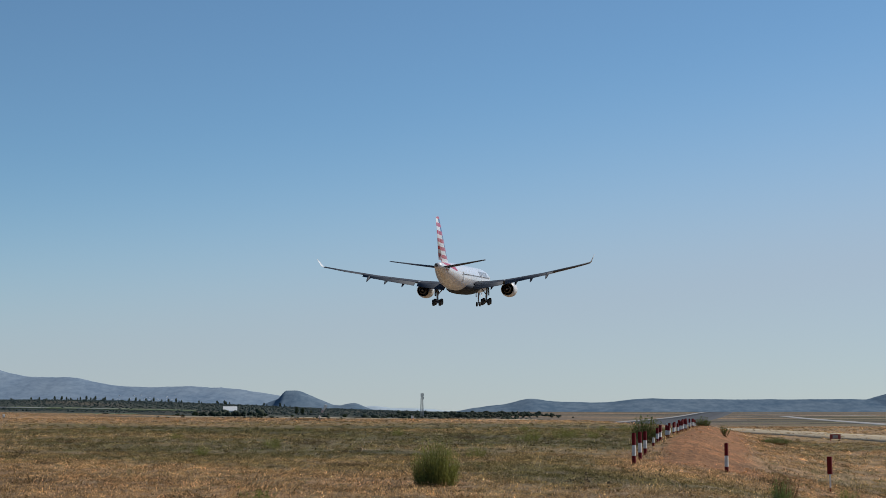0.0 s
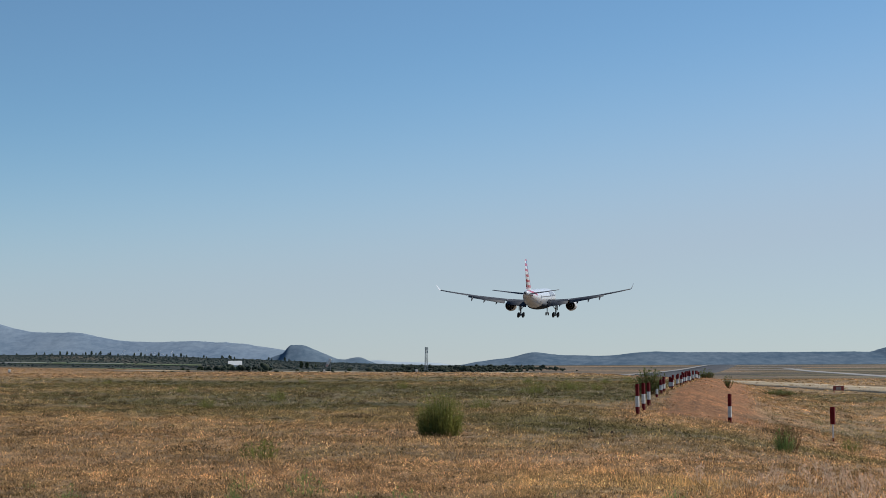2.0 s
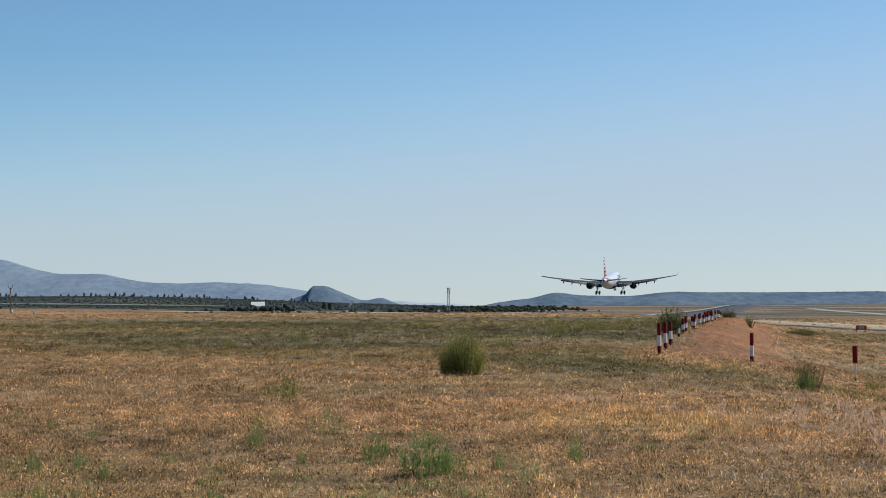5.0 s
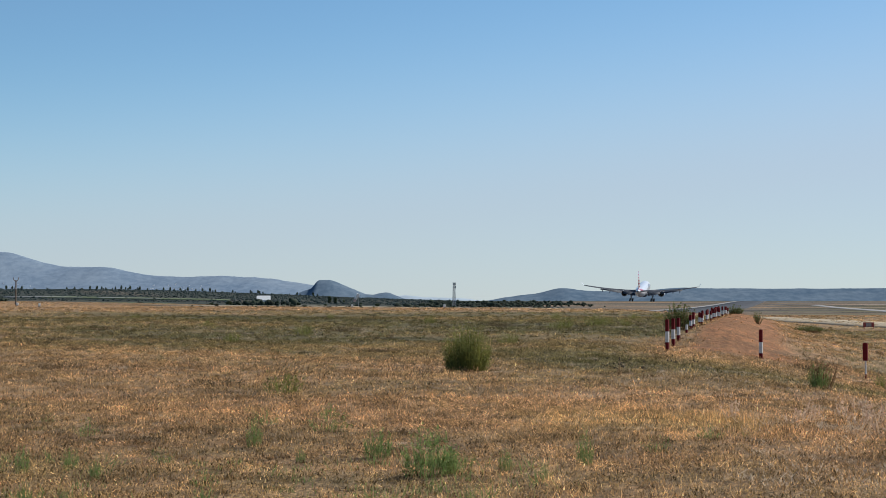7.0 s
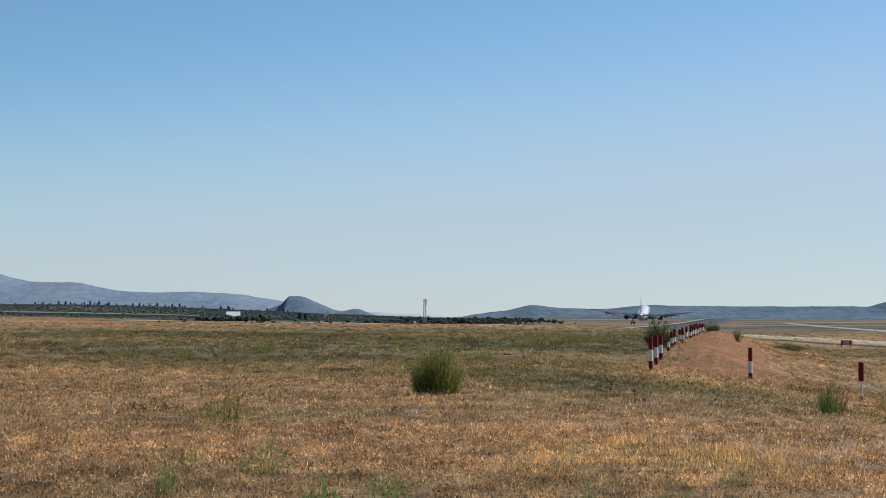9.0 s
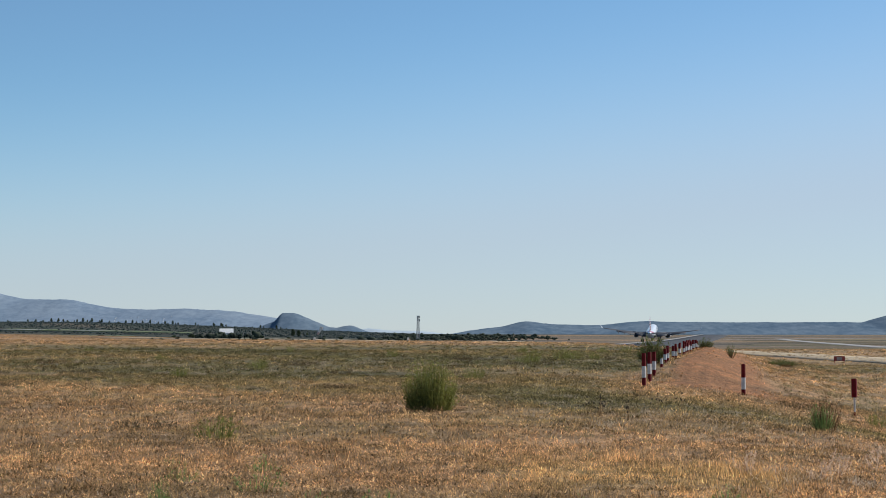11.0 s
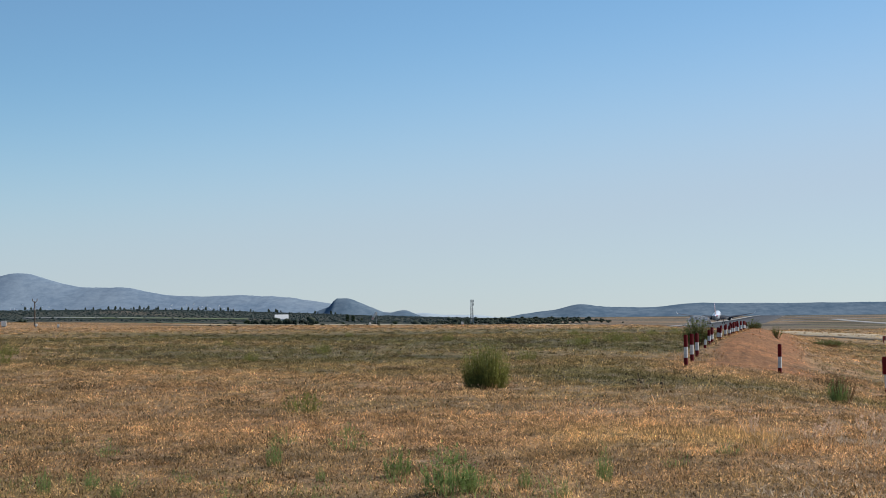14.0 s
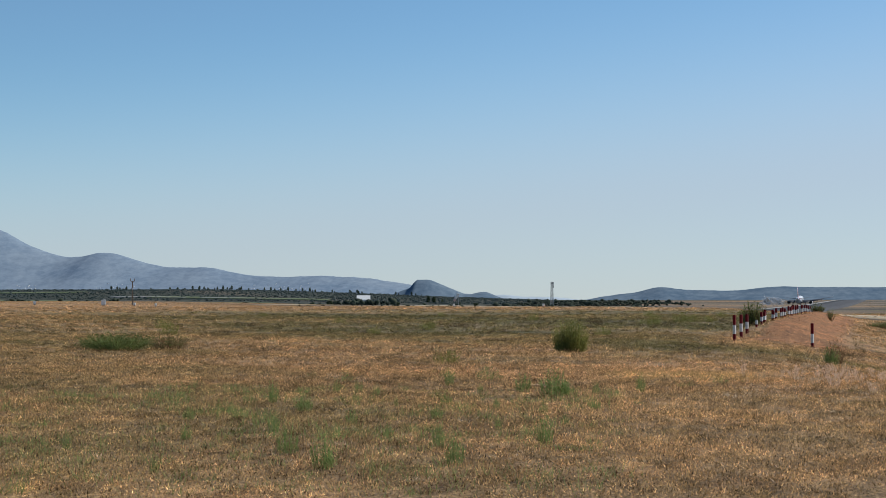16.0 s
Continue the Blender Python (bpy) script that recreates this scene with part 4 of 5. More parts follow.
# ---- the red and white posts ----
def build_post(tall, lean, turn, x, y, z, bands, side=0.112):
    p = new("marker_post")
    p.matrix_basis = pose(x, y, z, lean, lean * 0.6, turn)
    lo = -0.25
    for f, mat in bands:
        hi = tall * f
        bm = bmesh.new()
        box(bm, 0, 0, (lo + hi) / 2, side, side, hi - lo)
        if f == 1:
            bmesh.ops.bevel(bm, geom=[e for e in bm.edges if all(v.co.z > hi - 0.01 for v in e.verts)], offset=0.015, segments=2, affect="EDGES")
        bmesh.ops.bevel(bm, geom=[e for e in bm.edges if abs(e.verts[0].co.z - e.verts[1].co.z) > 0.1], offset=0.010, segments=1, affect="EDGES")
        part("red_band" if mat is POST_RED else "white_band", bm, mat, p)
        lo = hi
    return p


THIRDS = ((0.27, POST_RED), (0.61, POST_WHITE), (1, POST_RED))
rr = random.Random(5)
for x, y, top in ((6.54, 54.6, 0.91), (7.17, 58.0, 0.90), (7.79, 61.4, 0.88), (9.6, 71.3, 0.90), (10.13, 74.2, 1.0), (11.35, 80.9, 0.95), (12.03, 84.6, 1.02),
                  (13.38, 92.0, 1.03), (14.8, 99.8, 1.10), (16.12, 107.0, 1.11), (17.32, 113.5, 1.13), (18.95, 122.4, 1.08), (20.64, 131.7, 1.02), (22.35, 141.0, 0.9),
                  (11.0, 77.6, 0.93), (13.1, 88.8, 0.98), (14.4, 95.8, 1.02), (15.8, 103.4, 1.06), (18.5, 118.0, 1.10), (19.9, 126.5, 1.06),
                  (9.95, 73.0, 0.92), (12.75, 88.0, 1.0), (14.1, 94.6, 1.05), (15.3, 102.0, 1.07), (16.7, 110.0, 1.10), (18.0, 116.2, 1.11), (21.5, 136.5, 0.97)):
    z = float(height(x, y))
    p = build_post(top - z, rr.uniform(-1.5, 1.5), -rr.uniform(18, 34), x, y, z, THIRDS)
    tagged(p, "square concrete marker post banded red and white", "marker post", "row of marker posts")
z = float(height(8.9, 67.4))
tagged(build_post(0.54 - z, 2.0, -25, 8.9, 67.4, z, ((0.4, POST_RED), (1, POST_WHITE)), 0.09), "short thin red and white stub post", "marker post", "row of marker posts")
z = float(height(12.2, 86.5))
tagged(build_post(0.98 - z, -1.0, -20, 12.2, 86.5, z, ((0.3, POST_RED), (1, POST_WHITE))), "marker post with worn pale upper half", "marker post", "row of marker posts")
z = float(height(9.65, 54.3))
tagged(build_post(0.57 - z, 0.5, -26, 9.65, 54.3, z, ((0.18, POST_RED), (0.56, POST_WHITE), (1, POST_RED))), "lone red and white post below the mound", "marker post")
z = float(height(13.19, 54.4))
post = build_post(0.11 - z, -1.0, -28, 13.19, 54.4, z, ((0.12, POST_RED), (0.50, POST_WHITE)), 0.05)
bm = bmesh.new()
box(bm, 0, 0, (0.11 - z) * 0.75, 0.15, 0.15, (0.11 - z) * 0.5)
bmesh.ops.bevel(bm, geom=bm.edges, offset=0.012, segments=1, affect="EDGES")
part("red_band", bm, POST_RED, post)
tagged(post, "broken post with red head on a thin white core", "marker post")


# ---- plants ----
def ribbons(name, base, tip, width, material, rng, bend=0.25, segs=3, attributes=None):
    """Tapered curved blades from base points to tip points, as one mesh."""
    n = len(base)
    way = tip - base
    a = rng.uniform(0, math.pi, n)
    side = np.column_stack((np.cos(a), np.sin(a), np.zeros(n)))
    sag = np.column_stack((rng.normal(0, 1, n), rng.normal(0, 1, n), np.zeros(n))) * np.linalg.norm(way, axis=1)[:, None] * bend
    rows = []
    for k in range(segs):
        f = k / segs
        c = base + way * f + sag * (f * (f - 1))
        w = (width * (1 - 0.75 * f))[:, None] / 2
        rows += [c - side * w, c + side * w]
    rows.append(tip)
    m = len(rows)
    verts = np.stack(rows, axis=1).reshape(-1, 3)
    per, loops = [], []
    for k in range(segs - 1):
        per += [2 * k, 2 * k + 1, 2 * k + 3, 2 * k + 2]
        loops.append(4)
    per += [m - 3, m - 2, m - 1]
    loops.append(3)
    faces = (np.array(per)[None] + (np.arange(n) * m)[:, None]).ravel()
    at = {k: np.repeat(v, m) for k, v in (attributes or {}).items()}
    return from_arrays(name, verts, faces, np.tile(loops, n), material, at)


def fan(rng, n, foot, spread, h0, h1, lift=0.0):
    """Stems that rise from a foot and open outwards."""
    a, r = rng.uniform(0, 6.283, n), np.sqrt(rng.uniform(0, 1, n))
    base = np.column_stack((np.cos(a) * r * foot, np.sin(a) * r * foot, np.full(n, lift - 0.03)))
    h = rng.uniform(h0, h1, n) * (1 - 0.35 * r ** 2)
    tip = np.column_stack((np.cos(a) * r * spread + rng.normal(0, 0.05, n) * spread, np.sin(a) * r * spread + rng.normal(0, 0.05, n) * spread, h))
    return base, tip


def leaves_on(rng, base, tip, per, size):
    f = rng.uniform(0.35, 1.0, (len(base), per, 1))
    c = (base[:, None] + (tip - base)[:, None] * f).reshape(-1, 3)
    d = rng.normal(0, 1, c.shape)
    d[:, 2] = np.abs(d[:, 2]) * 0.8
    d = d / np.linalg.norm(d, axis=1)[:, None] * size * rng.uniform(0.6, 1.4, (len(c), 1))
    return c, c + d


def on_ground(ob, x, y, turn=0):
    ob.matrix_basis = pose(x, y, float(height(x, y)) - 0.02, 0, 0, turn)
    return ob


def build_bush(seed, n, foot, spread, h0, h1, width, stem, leaf, per, size, label, name="bush"):
    rng = np.random.default_rng(seed)
    b = new(name)
    base, tip = fan(rng, n, foot, spread, h0, h1)
    s = ribbons("stalk_clump", base, tip, rng.uniform(0.6, 1.3, n) * width, stem, rng, 0.18)
    s.parent = b
    if per:
        c, e = leaves_on(rng, base, tip, per, size)
        f = ribbons("foliage", c, e, np.full(len(c), size * 0.45), leaf, rng, 0.1, 2)
        f.parent = b
    return tagged(b, label, "bush")


on_ground(build_bush(1, 1000, 0.36, 0.58, 0.25, 1.20, 0.011, STEM_GREEN, STEM_GREEN, 4, 0.055, "tall green broom bush in dry grass"), -0.16, 34.8)
on_ground(build_bush(2, 230, 0.30, 0.78, 0.5, 1.52, 0.018, BROWN_STALK, LEAF, 16, 0.10, "leafy green shrub growing behind marker posts"), 9.62, 75.6)
on_ground(build_bush(3, 150, 0.12, 0.28, 0.30, 0.75, 0.012, WEED_GREEN, WEED_GREEN, 1, 0.06, "green reedy clump with brown dead tops"), 7.06, 33.3)
on_ground(build_bush(4, 90, 0.16, 0.36, 0.55, 0.90, 0.014, BROWN_STALK, BROWN_STALK, 5, 0.05, "dead brown stalks rising from a green clump"), 7.18, 33.5)
on_ground(build_bush(5, 900, 0.55, 1.25, 0.12, 0.66, 0.018, WEED_GREEN, LEAF, 6, 0.08, "wide low green bush spreading over dry grass"), -14.55, 37.8)
on_ground(build_bush(6, 260, 0.5, 0.75, 0.25, 0.72, 0.016, BROWN_STALK, LEAF, 4, 0.06, "sparse dark twiggy bush in dry grass"), -13.2, 39.0)
on_ground(build_bush(7, 160, 0.3, 0.75, 0.5, 1.15, 0.026, BROWN_STALK, LEAF, 14, 0.10, "dark rounded shrub at the end of the post row"), 22.7, 139.0)
on_ground(build_bush(8, 60, 0.08, 0.40, 0.5, 1.0, 0.018, BROWN_STALK, LEAF, 14, 0.07, "thin leafy sapling on the mound's lower side"), 17.8, 100.5)
on_ground(build_bush(9, 240, 0.7, 1.3, 0.3, 0.55, 0.03, BROWN_STALK, LEAF, 8, 0.10, "dark flat bush on the low ground"), 24.6, 118.0)

# leafy weeds and dark tufts over the field, each of a few growth forms
FORMS = [
    build_bush(31, 60, 0.12, 0.20, 0.12, 0.42, 0.007, WEED_GREEN, WEED_GREEN, 14, 0.030, "fresh green upright weed in dry grass", "weed"),
    build_bush(32, 26, 0.12, 0.22, 0.10, 0.28, 0.006, WEED_GREEN, WEED_GREEN, 7, 0.03, "pale green spreading weed in dry grass", "weed"),
    build_bush(33, 120, 0.34, 0.56, 0.04, 0.24, 0.008, DARK_TUFT, DARK_TUFT, 5, 0.035, "low dark tangled tuft in dry grass", "dark_tuft"),
    build_bush(34, 70, 0.20, 0.36, 0.15, 0.50, 0.012, STEM_GREEN, STEM_GREEN, 3, 0.06, "olive green broom seedling in the field", "broom_tuft"),
]
SPOTS = {0: [(-0.42, 15.0), (-0.22, 15.2), (-0.97, 16.6), (-4.0, 14.6), (-3.7, 15.1), (-3.3, 14.4), (-2.35, 17.5), (0.30, 15.4), (0.62, 14.6), (1.05, 15.8), (-1.7, 16.2), (-2.0, 12.4), (-1.2, 11.5), (-2.7, 11.9), (-3.4, 12.6), (0.2, 11.6), (-0.5, 10.4), (-1.9, 9.6),
             (-3.9, 10.8), (-4.6, 12.2), (-2.9, 8.6), (-1.0, 7.9), (-3.6, 7.0), (-0.2, 8.6), (-2.2, 6.6), (-1.5, 5.2), (-3.0, 4.6), (-4.4, 6.0), (-0.4, 5.6), (-5.0, 8.6), (-5.4, 4.9), (-2.4, 3.2), (-3.9, 2.8), (-1.2, 3.4)],
         1: [(-1.75, 19.6), (-2.6, 20.4), (-1.95, 21.8), (-0.5, 18.0), (1.9, 17.4), (-4.4, 18.6), (-5.2, 17.2), (-5.4, 20.6), (2.7, 18.8), (-3.1, 22.6), (-6.0, 14.0), (-4.9, 10.0), (0.9, 12.9), (-3.0, 15.9), (-0.9, 13.0), (-2.3, 14.1)],
         2: [(-2.9, 49.2), (-2.5, 49.5), (-3.3, 49.6), (-4.8, 29.9), (-15.1, 55.0), (-16.4, 63.0), (-9.8, 38.0), (-12.0, 48.0), (-9.4, 60.0), (-14.2, 66.0), (-3.6, 62.0), (-6.5, 80.0), (1.5, 95.0), (-20.0, 85.0), (-28.0, 110.0), (-8.0, 120.0), (10.6, 51.5), (5.2, 46.0), (20.5, 82.0), (30.0, 118.0), (-16.6, 44.0)],
         3: [(-8.8, 58.0), (-7.7, 72.0), (4.4, 88.0), (5.1, 90.0), (7.2, 97.0), (8.1, 99.0), (9.0, 96.0), (-3.0, 105.0), (-15.4, 92.0), (-22.0, 72.0), (1.2, 58.0), (-12.0, 132.0), (6.6, 130.0), (12.8, 128.0), (15.0, 131.0), (-3.1, 26.5), (-30.0, 140.0), (-18.0, 58.0), (12.4, 49.0)]}
rr = random.Random(9)
for k, spots in SPOTS.items():
    for i, (x, y) in enumerate(spots):
        m = pose(x, y, float(height(x, y)) - 0.02, 0, 0, rr.uniform(0, 360))
        if i == 0:
            FORMS[k].matrix_basis = m
            ob = FORMS[k]
        else:
            ob = copy_thing(FORMS[k], m)
        big = (rr.uniform(0.40, 0.95) if i not in (0, 1, 2) else (1.35, 0.9, 1.0)[i]) if k < 2 else rr.uniform(0.75, 1.25) * (1.0 if y < 50 else 1.5)
        thin = rr.uniform(0.5, 0.9) if k == 0 and i else 1.0
        ob.scale = (big * thin, big * thin, big * rr.uniform(0.85, 1.2))
        tagged(ob, category="plant", group=("upright weeds", "spreading weeds", "dark tufts", "broom tufts")[k])


THISTLE_PALE = surface("bleached_thistle", (0.60, 0.43, 0.30), (0.82, 0.62, 0.45), 3.0, 0.85, island=0.25, bump=0, spec=0.2, thin=0.4)


def build_thistle(seed, tall, head_mat, label, name):
    rng = np.random.default_rng(seed)
    t = new(name)
    base, tip = fan(rng, 6, 0.03, 0.16, tall * 0.6, tall)
    for k, p in enumerate(tip):
        s = ribbons("stalk", base[k:k + 1], tip[k:k + 1], np.full(1, 0.017), head_mat if head_mat is THISTLE_PALE else BROWN_STALK, rng, 0.1)
        s.parent = t
        bm = bmesh.new()
        bmesh.ops.create_icosphere(bm, subdivisions=1, radius=0.022 if head_mat is SEED_HEAD else 0.011, matrix=Matrix.Translation(p) @ Matrix.Diagonal((1, 1, 1.25, 1)))
        part("seed_head", bm, head_mat, t)
    c, e = leaves_on(rng, base, tip, 9 if head_mat is THISTLE_PALE else 5, 0.07)
    f = ribbons("dry_foliage", c, e, np.full(len(c), 0.022), head_mat if head_mat is THISTLE_PALE else DRY_STALK, rng, 0.2, 2)
    f.parent = t
    return tagged(t, label, "thistle")


pale = build_thistle(51, 0.36, THISTLE_PALE, "pale dry thistle with bleached heads", "dry_thistle")
dark = build_thistle(52, 0.52, SEED_HEAD, "dry stalks with dark round seed heads", "dry_thistle")
rr = random.Random(12)
first = True
for i in range(24):
    x, y = 5.0 + rr.gauss(0, 0.65), 20.6 + rr.gauss(0, 2.0)
    m = pose(x, y, float(height(x, y)) - 0.02, 0, 0, rr.uniform(0, 360))
    ob = pale if first else copy_thing(pale, m)
    if first:
        pale.matrix_basis = m
    ob.scale = (rr.uniform(0.7, 1.2),) * 3
    tagged(ob, group="pale thistles")
    first = False
for i, (x, y) in enumerate(((2.75, 33.0), (3.0, 33.3), (2.9, 32.6), (4.3, 35.5), (4.9, 36.2), (3.3, 31.6))):
    m = pose(x, y, float(height(x, y)) - 0.02, 0, 0, 50 * i)
    ob = dark if i == 0 else copy_thing(dark, m)
    if i == 0:
        dark.matrix_basis = m
    ob.scale = (0.75,) * 3
    tagged(ob, group="dark-headed stalks")


# ---- grass ----
def gathered(rng, n, y0, y1, west, east, power, wide):
    """Places of n plants, part of them gathered round free centres."""
    m = max(1, n // 30)
    cy = y0 + (y1 - y0) * rng.uniform(0, 1, m) ** power
    cx = west(cy) + (east(cy) - west(cy)) * rng.uniform(0, 1, m)
    pick = rng.integers(m, size=n)
    far = wide * rng.choice((0.6, 1.0, 3.0), n)
    return cx[pick] + rng.normal(0, 1, n) * far, cy[pick] + rng.normal(0, 1, n) * far


def carpet(name, n, y0, y1, west, east, top, size, label, seed, power=0.75, bare=0.97):
    """Low dry herbs that cover the field: small leaves at all heights in uneven tufts."""
    rng = np.random.default_rng(seed)
    m = n // 45
    cy = y0 + (y1 - y0) * rng.uniform(0, 1, m) ** power
    cx = west(cy) + (east(cy) - west(cy)) * rng.uniform(0, 1, m)
    ch = 0.25 + 0.75 * rng.uniform(0, 1, m) ** 2.2 + 0.25 * np.clip(wave(cx, cy, 0.9, seed * 0.3), -0.6, 1)
    pick = rng.integers(m, size=n)
    r = rng.normal(0, 1, (2, n)) * (0.05 + 0.06 * ch[pick]) * (top / 0.11) ** 0.7
    r = r * rng.choice((1.0, 1.0, 2.6), n)
    x, y = cx[pick] + r[0], cy[pick] + r[1]
    soil = np.clip(growth(x, y)["red"] * 1.5 - 0.35, 0, 1) * bare
    keep = rng.uniform(0, 1, n) > soil
    x, y, h = x[keep], y[keep], ch[pick][keep]
    tone = np.clip(rng.uniform(0, 1, m)[pick][keep] + rng.normal(0, 0.12, len(x)), 0, 1)
    n = len(x)
    base = np.column_stack((x, y, height(x, y) - 0.005 + top * h * rng.uniform(0, 1, n) ** 1.3))
    way = rng.normal(0, 1, (n, 3))
    way[:, 2] = np.abs(way[:, 2]) * 1.2
    way = way / np.linalg.norm(way, axis=1)[:, None] * (size * rng.uniform(0.5, 1.6, n) * (0.7 + 0.3 * y / y1))[:, None]
    ob = ribbons(name, base, base + way, np.linalg.norm(way, axis=1) * rng.uniform(0.25, 0.5, n), DRY_GRASS, rng, 0.1, 1, {**growth(x, y), "tone": tone})
    tagged(ob, label, "grass", kind="stuff")


def grass(name, n, y0, y1, west, east, tall, width, label, seed, power=1.0, material=None, spread=0.8, segs=1, bare=0.85):
    """Blades over a stretch of the field; bare: the share that is missing where the red soil shows."""
    rng = np.random.default_rng(seed)
    x, y = gathered(rng, n, y0, y1, west, east, power, 0.10 if y1 < 70 else 0.3)
    soil = np.clip(growth(x, y)["red"] * 1.5 - 0.35, 0, 1) * bare
    keep = rng.uniform(0, 1, n) > soil
    x, y = x[keep], y[keep]
    n = len(x)
    g = growth(x, y)
    vigour = 0.65 + 0.35 * np.clip(wave(x, y, 0.8, 0.7), -1, 1) + 0.45 * np.clip(g["gold"], 0, 1) + 0.2 * np.clip(g["green"], 0, 1) - 0.25 * np.clip(g["red"], 0, 1)
    h = tall * rng.uniform(0.45, 1.15, n) * np.clip(vigour, 0.55, 1.4)
    base = np.column_stack((x, y, height(x, y) - 0.01))
    lean = rng.normal(0, spread, (n, 2))
    tip = base + np.column_stack((lean[:, 0] * h, lean[:, 1] * h, h))
    w = width * rng.uniform(0.6, 1.4, n) * (0.6 + 0.4 * y / y1)
    # every blade is tinted by what grows at its foot
    g["tone"] = rng.uniform(0.35, 0.95, n)
    ob = ribbons(name, base, tip, w, material or DRY_GRASS, rng, 0.22, segs, g)
    tagged(ob, label, "grass", kind="stuff")


WEST = lambda y: -0.385 * (y + 12) - 0.8
EAST = lambda y: 0.315 * (y + 1) + 1.6
carpet("dry_herbs", 620000, 0.2, 26, WEST, EAST, 0.100, 0.030, "low dry brown and straw herbs covering the ground", 61, 0.86)
carpet("dry_herbs", 520000, 25, 62, WEST, EAST, 0.14, 0.044, "dry brown herbs with olive patches", 62, 0.8)
carpet("dry_herbs", 420000, 62, 150, WEST, EAST, 0.18, 0.078, "straw-coloured dry herbs further off", 63, 0.8)
carpet("dry_herbs", 240000, 150, 345, WEST, EAST, 0.20, 0.115, "straw-coloured dry herbs towards the field's edge", 64, 0.8)
grass("dry_stalks", 70000, 2, 34, WEST, EAST, 0.10, 0.0055, "thin upright dry stalks over low herbs", 76, 0.8, None, 0.35, 2)
grass("golden_grass", 7000, 18.5, 24.5, lambda y: 0.3 + 0 * y, lambda y: 2.7 + 0 * y, 0.10, 0.0065, "upright golden dry grass in a dense patch", 77, 1.0, None, 0.25, 2)
grass("golden_grass", 4000, 18.5, 23.5, lambda y: 2.4 + 0 * y, lambda y: 3.9 + 0 * y, 0.10, 0.0065, "upright golden dry grass in a dense patch", 78, 1.0, None, 0.25, 2)
grass("dry_grass", 2500, 55, 135, lambda y: row_x(y) - 0.6, lambda y: row_x(y) + 6.0, 0.05, 0.014, "orange-brown dry grass on the mound", 65, 1.0, None, 0.9, 1, 0.0)
grass("dry_grass", 60000, 345, 640, lambda y: -0.40 * y, lambda y: -0.02 * y - 0.10 * (y - 345), 0.20, 0.12, "straw-coloured dry grass at the far end of the field", 75)
FLECK = surface("bleached_straw", (0.50, 0.38, 0.25), (0.74, 0.60, 0.44), 3.0, 0.85, island=0.35, bump=0, spec=0.2, thin=0.4)
grass("bleached_straw", 46000, 3, 50, WEST, EAST, 0.040, 0.011, "bleached straw stalks scattered through dry grass", 66, 0.9, FLECK, 1.1)
grass("bleached_straw", 3600, 26, 50, lambda y: 0.03 * y, lambda y: 0.28 * y, 0.10, 0.018, "pale seed stalks among grey-green weeds", 67, 1.0, FLECK, 0.7)
grass("bleached_straw", 2400, 13, 27, lambda y: 0.17 * y, lambda y: 0.32 * y, 0.10, 0.017, "pale bleached stalks at the field's near side", 68, 1.0, FLECK, 1.0, 2)
grass("bleached_leaves", 5200, 2, 44, WEST, EAST, 0.055, 0.024, "broad bleached leaves lying in dry herbs", 79, 0.9, FLECK, 1.0, 2)
grass("brown_stalks", 60000, 1, 45, WEST, EAST, 0.050, 0.012, "dark brown dead stalks in dry grass", 69, 0.9, BROWN_STALK, 0.7)
grass("green_sprigs", 8500, 1, 16, lambda y: -0.385 * (y + 12) - 0.8, lambda y: 0.02 * y + 0.3, 0.15, 0.008, "fresh green sprigs coming up through dry grass", 70, 0.9, WEED_GREEN, 0.45, 2)


def tufts(name, n, per, y0, y1, tall, wide, width, material, label, seed, west=WEST, east=EAST):
    """Small bushy tufts of leaves standing out of the field."""
    rng = np.random.default_rng(seed)
    cy = y0 + (y1 - y0) * rng.uniform(0, 1, n) ** 1.2
    cx = west(cy) + (east(cy) - west(cy)) * rng.uniform(0, 1, n)
    keep = (wave(cx, cy, 0.21, seed * 0.7) > -0.35) & (growth(cx, cy)["red"] < 0.45)
    cx, cy = cx[keep], cy[keep]
    size = rng.uniform(0.5, 1.3, len(cx)) * (0.45 + 0.9 * smooth(16, 90, cy))
    size, cx, cy = np.repeat(size, per), np.repeat(cx, per), np.repeat(cy, per)
    k = len(cx)
    x, y = cx + rng.normal(0, 1, k) * wide * size, cy + rng.normal(0, 1, k) * wide * size
    base = np.column_stack((x, y, height(x, y) - 0.01 + tall * size * rng.uniform(0, 0.45, k)))
    tip = base + np.column_stack((rng.normal(0, 0.6, k), rng.normal(0, 0.6, k), rng.uniform(0.2, 1.0, k))) * (tall * size)[:, None] * 0.7
    ob = ribbons(name, base, tip, width * rng.uniform(0.6, 1.4, k) * size, material, rng, 0.22, 1, growth(x, y))
    tagged(ob, label, "grass", kind="stuff")


HERB = surface("dark_dry_herb", (0.085, 0.066, 0.036), (0.20, 0.155, 0.08), 2.0, 0.9, island=0.4, bump=0, spec=0.15, thin=0.4)
OLIVE = surface("olive_herb", (0.13, 0.135, 0.055), (0.27, 0.25, 0.11), 2.0, 0.9, island=0.4, bump=0, spec=0.15, thin=0.4)
tufts("dark_herbs", 2600, 30, 14, 130, 0.13, 0.09, 0.015, HERB, "dark dry herb tufts dotted over the field", 81)
tufts("olive_herbs", 3000, 30, 14, 150, 0.13, 0.10, 0.015, OLIVE, "olive green herb tufts dotted over the field", 82)
tufts("straw_tufts", 2200, 22, 14, 120, 0.11, 0.08, 0.011, FLECK, "pale straw tufts dotted over the field", 83)


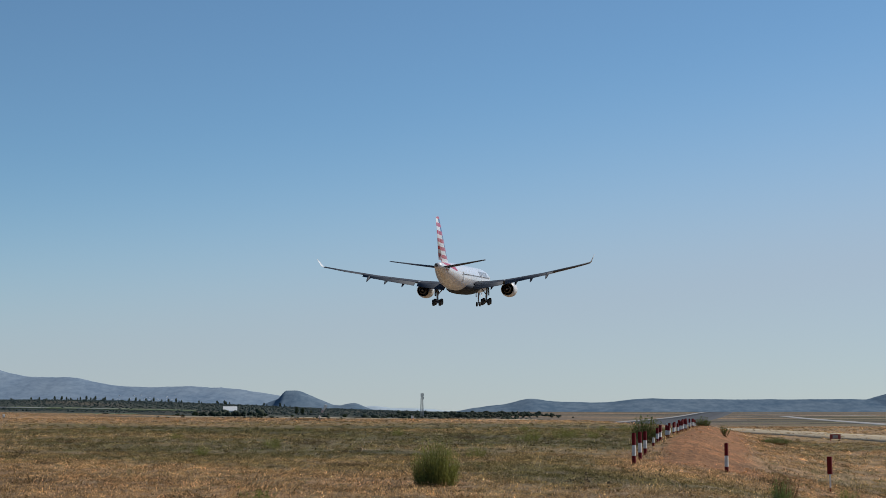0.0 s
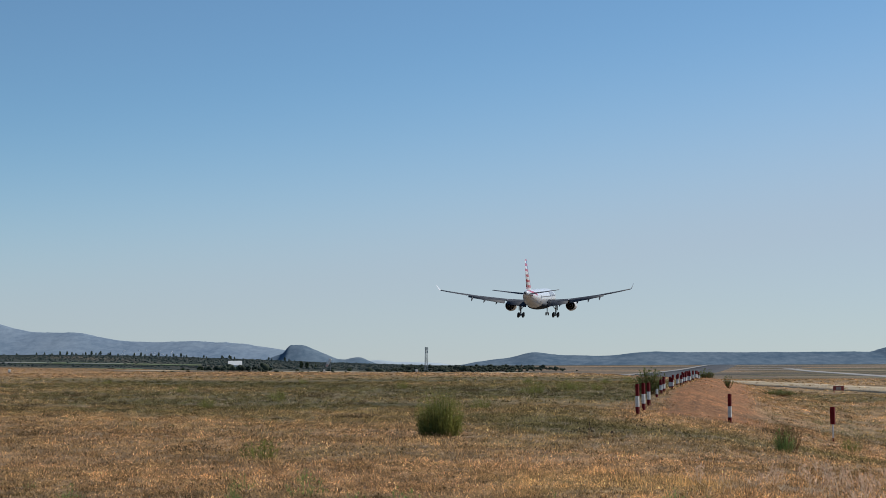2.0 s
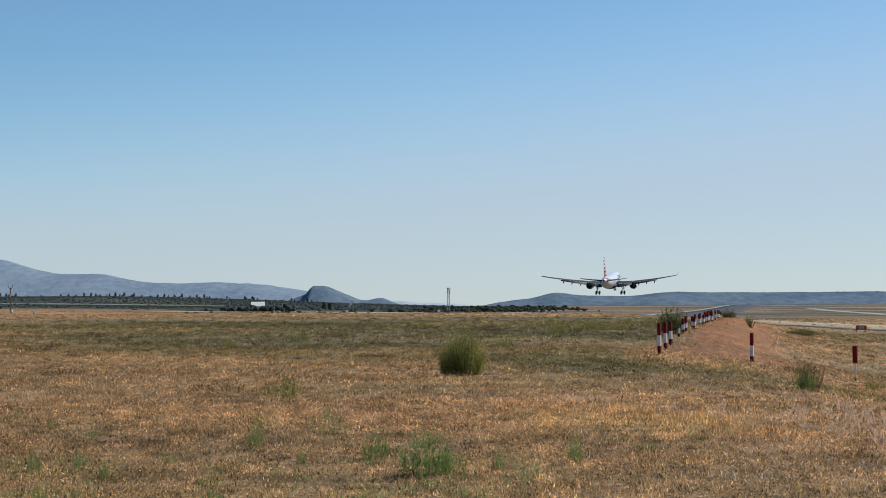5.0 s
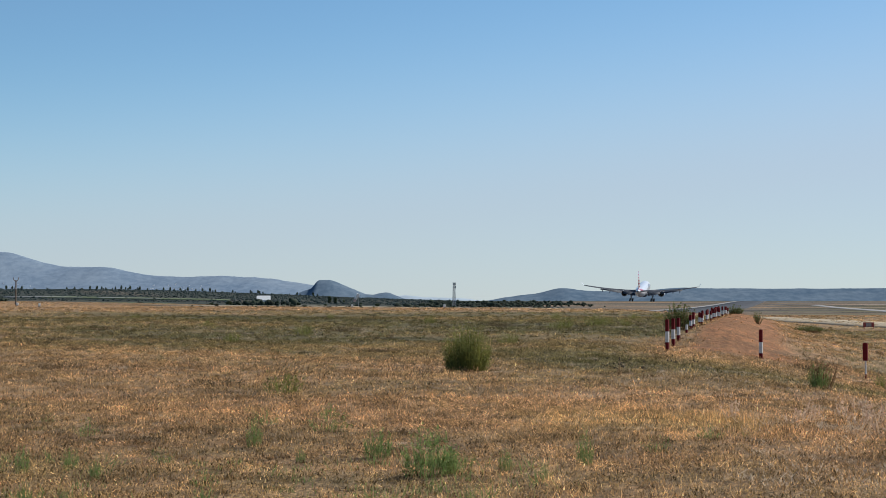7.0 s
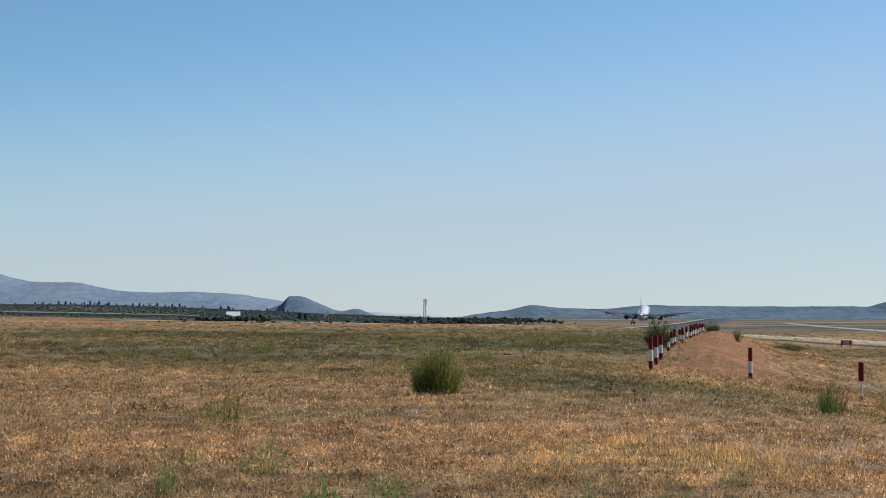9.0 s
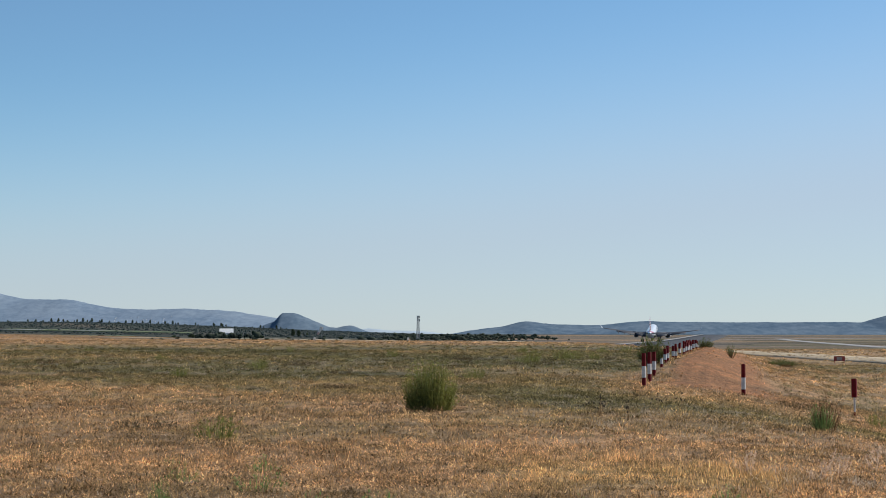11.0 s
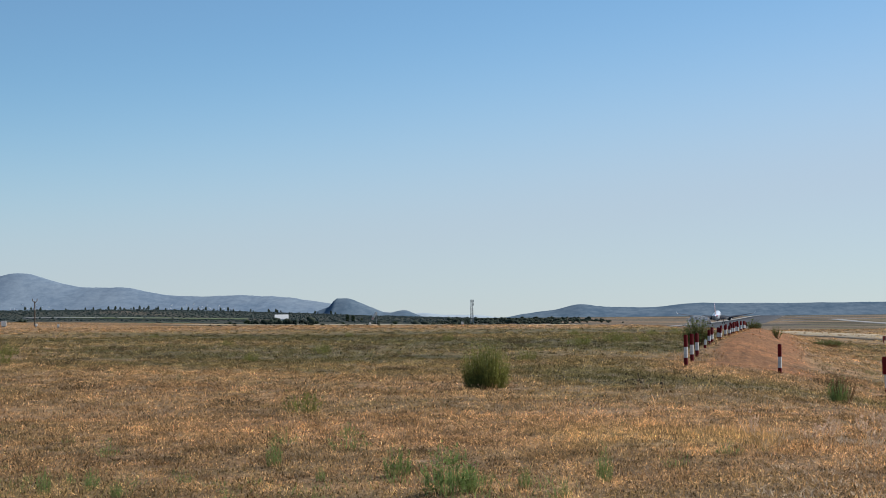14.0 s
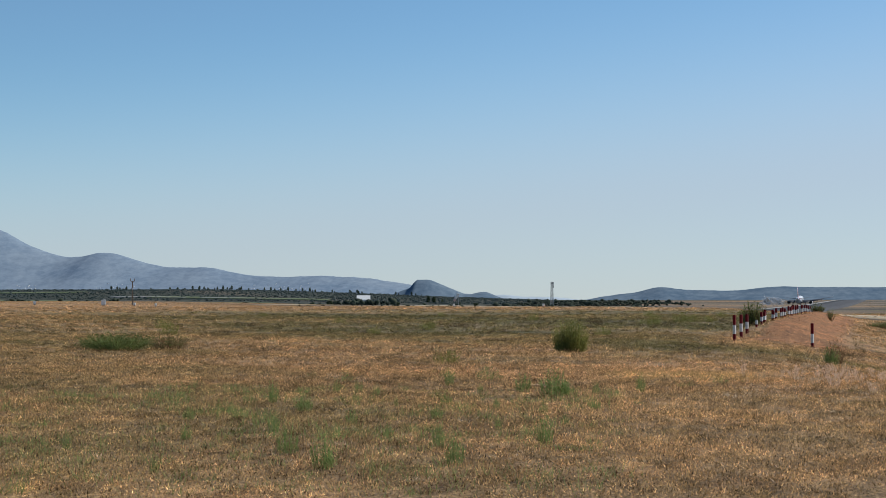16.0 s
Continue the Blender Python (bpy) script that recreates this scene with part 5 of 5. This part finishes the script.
# ---- tyre smoke on the runway ----
def build_smoke(seed, size):
    rng = np.random.default_rng(seed)
    n = 26
    c = rng.normal(0, 1, (n, 3)) * np.array((size, size * 1.6, size * 0.45))
    r = rng.uniform(0.35, 0.75, n) * size
    ob = clumps("tyre_smoke", c, np.column_stack((r, r, r * 0.8)), SMOKE, rng, 2, 0.12)
    ob.data.shade_smooth()
    return tagged(ob, "thin white tyre smoke drifting over the runway", "smoke")


smoke_a, smoke_b = build_smoke(71, 2.6), build_smoke(72, 3.4)


def motions():
    walk(airliner, [
        (0.0, pose(4.1, 342.5, 24.4, 3.0, 0, -10.6)),
        (1.5, pose(21.9, 448.2, 18.2, 3.0, 0.3, -10.6)),
        (2.0, pose(27.8, 482.3, 15.9, 3.1, 0.3, -10.6)),
        (3.5, pose(45.2, 583.2, 10.3, 3.4, 0.2, -10.6)),
        (4.2, pose(52.0, 626.3, 8.5, 3.8, 0, -10.6)),
        (6.3, pose(75.8, 765.9, 2.1, 5.4, 0.6, -10.0)),
        (7.0, pose(84.6, 804.9, 1.0, 5.6, 1.0, -10.0)),
        (8.5, pose(103.8, 856.2, -1.7, 5.6, 1.4, -10.0)),
        (9.5, pose(111.8, 889.9, -2.5, 5.6, 1.5, -10.0)),
        (12.5, pose(147.0, 1051.9, -4.1, 5.0, 0.6, -10.0)),
        (14.0, pose(170.5, 1215.0, -4.9, 4.0, 0, -10.4)),
        (16.0, pose(197.5, 1395.0, -4.78, 2.0, 0, -10.9)),
    ])
    # the smoke rises where the wheels touch down and drifts with the wind
    walk(smoke_a, [(0.0, pose(134.0, 1036.0, -9.0)), (10.6, pose(134.0, 1036.0, -8.6)), (11.6, pose(134.0, 1038.0, -3.0, 0, 0, 8)), (12.5, pose(133.5, 1040.0, -1.6, 0, 0, 15)), (14.0, pose(132.0, 1042.0, -0.6, 0, 0, 24)), (16.0, pose(129.0, 1044.0, 0.9, 0, 0, 36))])
    walk(smoke_b, [(0.0, pose(141.0, 1050.0, -10.0)), (11.4, pose(141.0, 1050.0, -9.6)), (12.2, pose(140.5, 1052.0, -3.4, 0, 0, -6)), (14.0, pose(138.5, 1058.0, -2.0, 0, 0, -16)), (16.0, pose(135.0, 1064.0, -0.4, 0, 0, -28))])


motions()
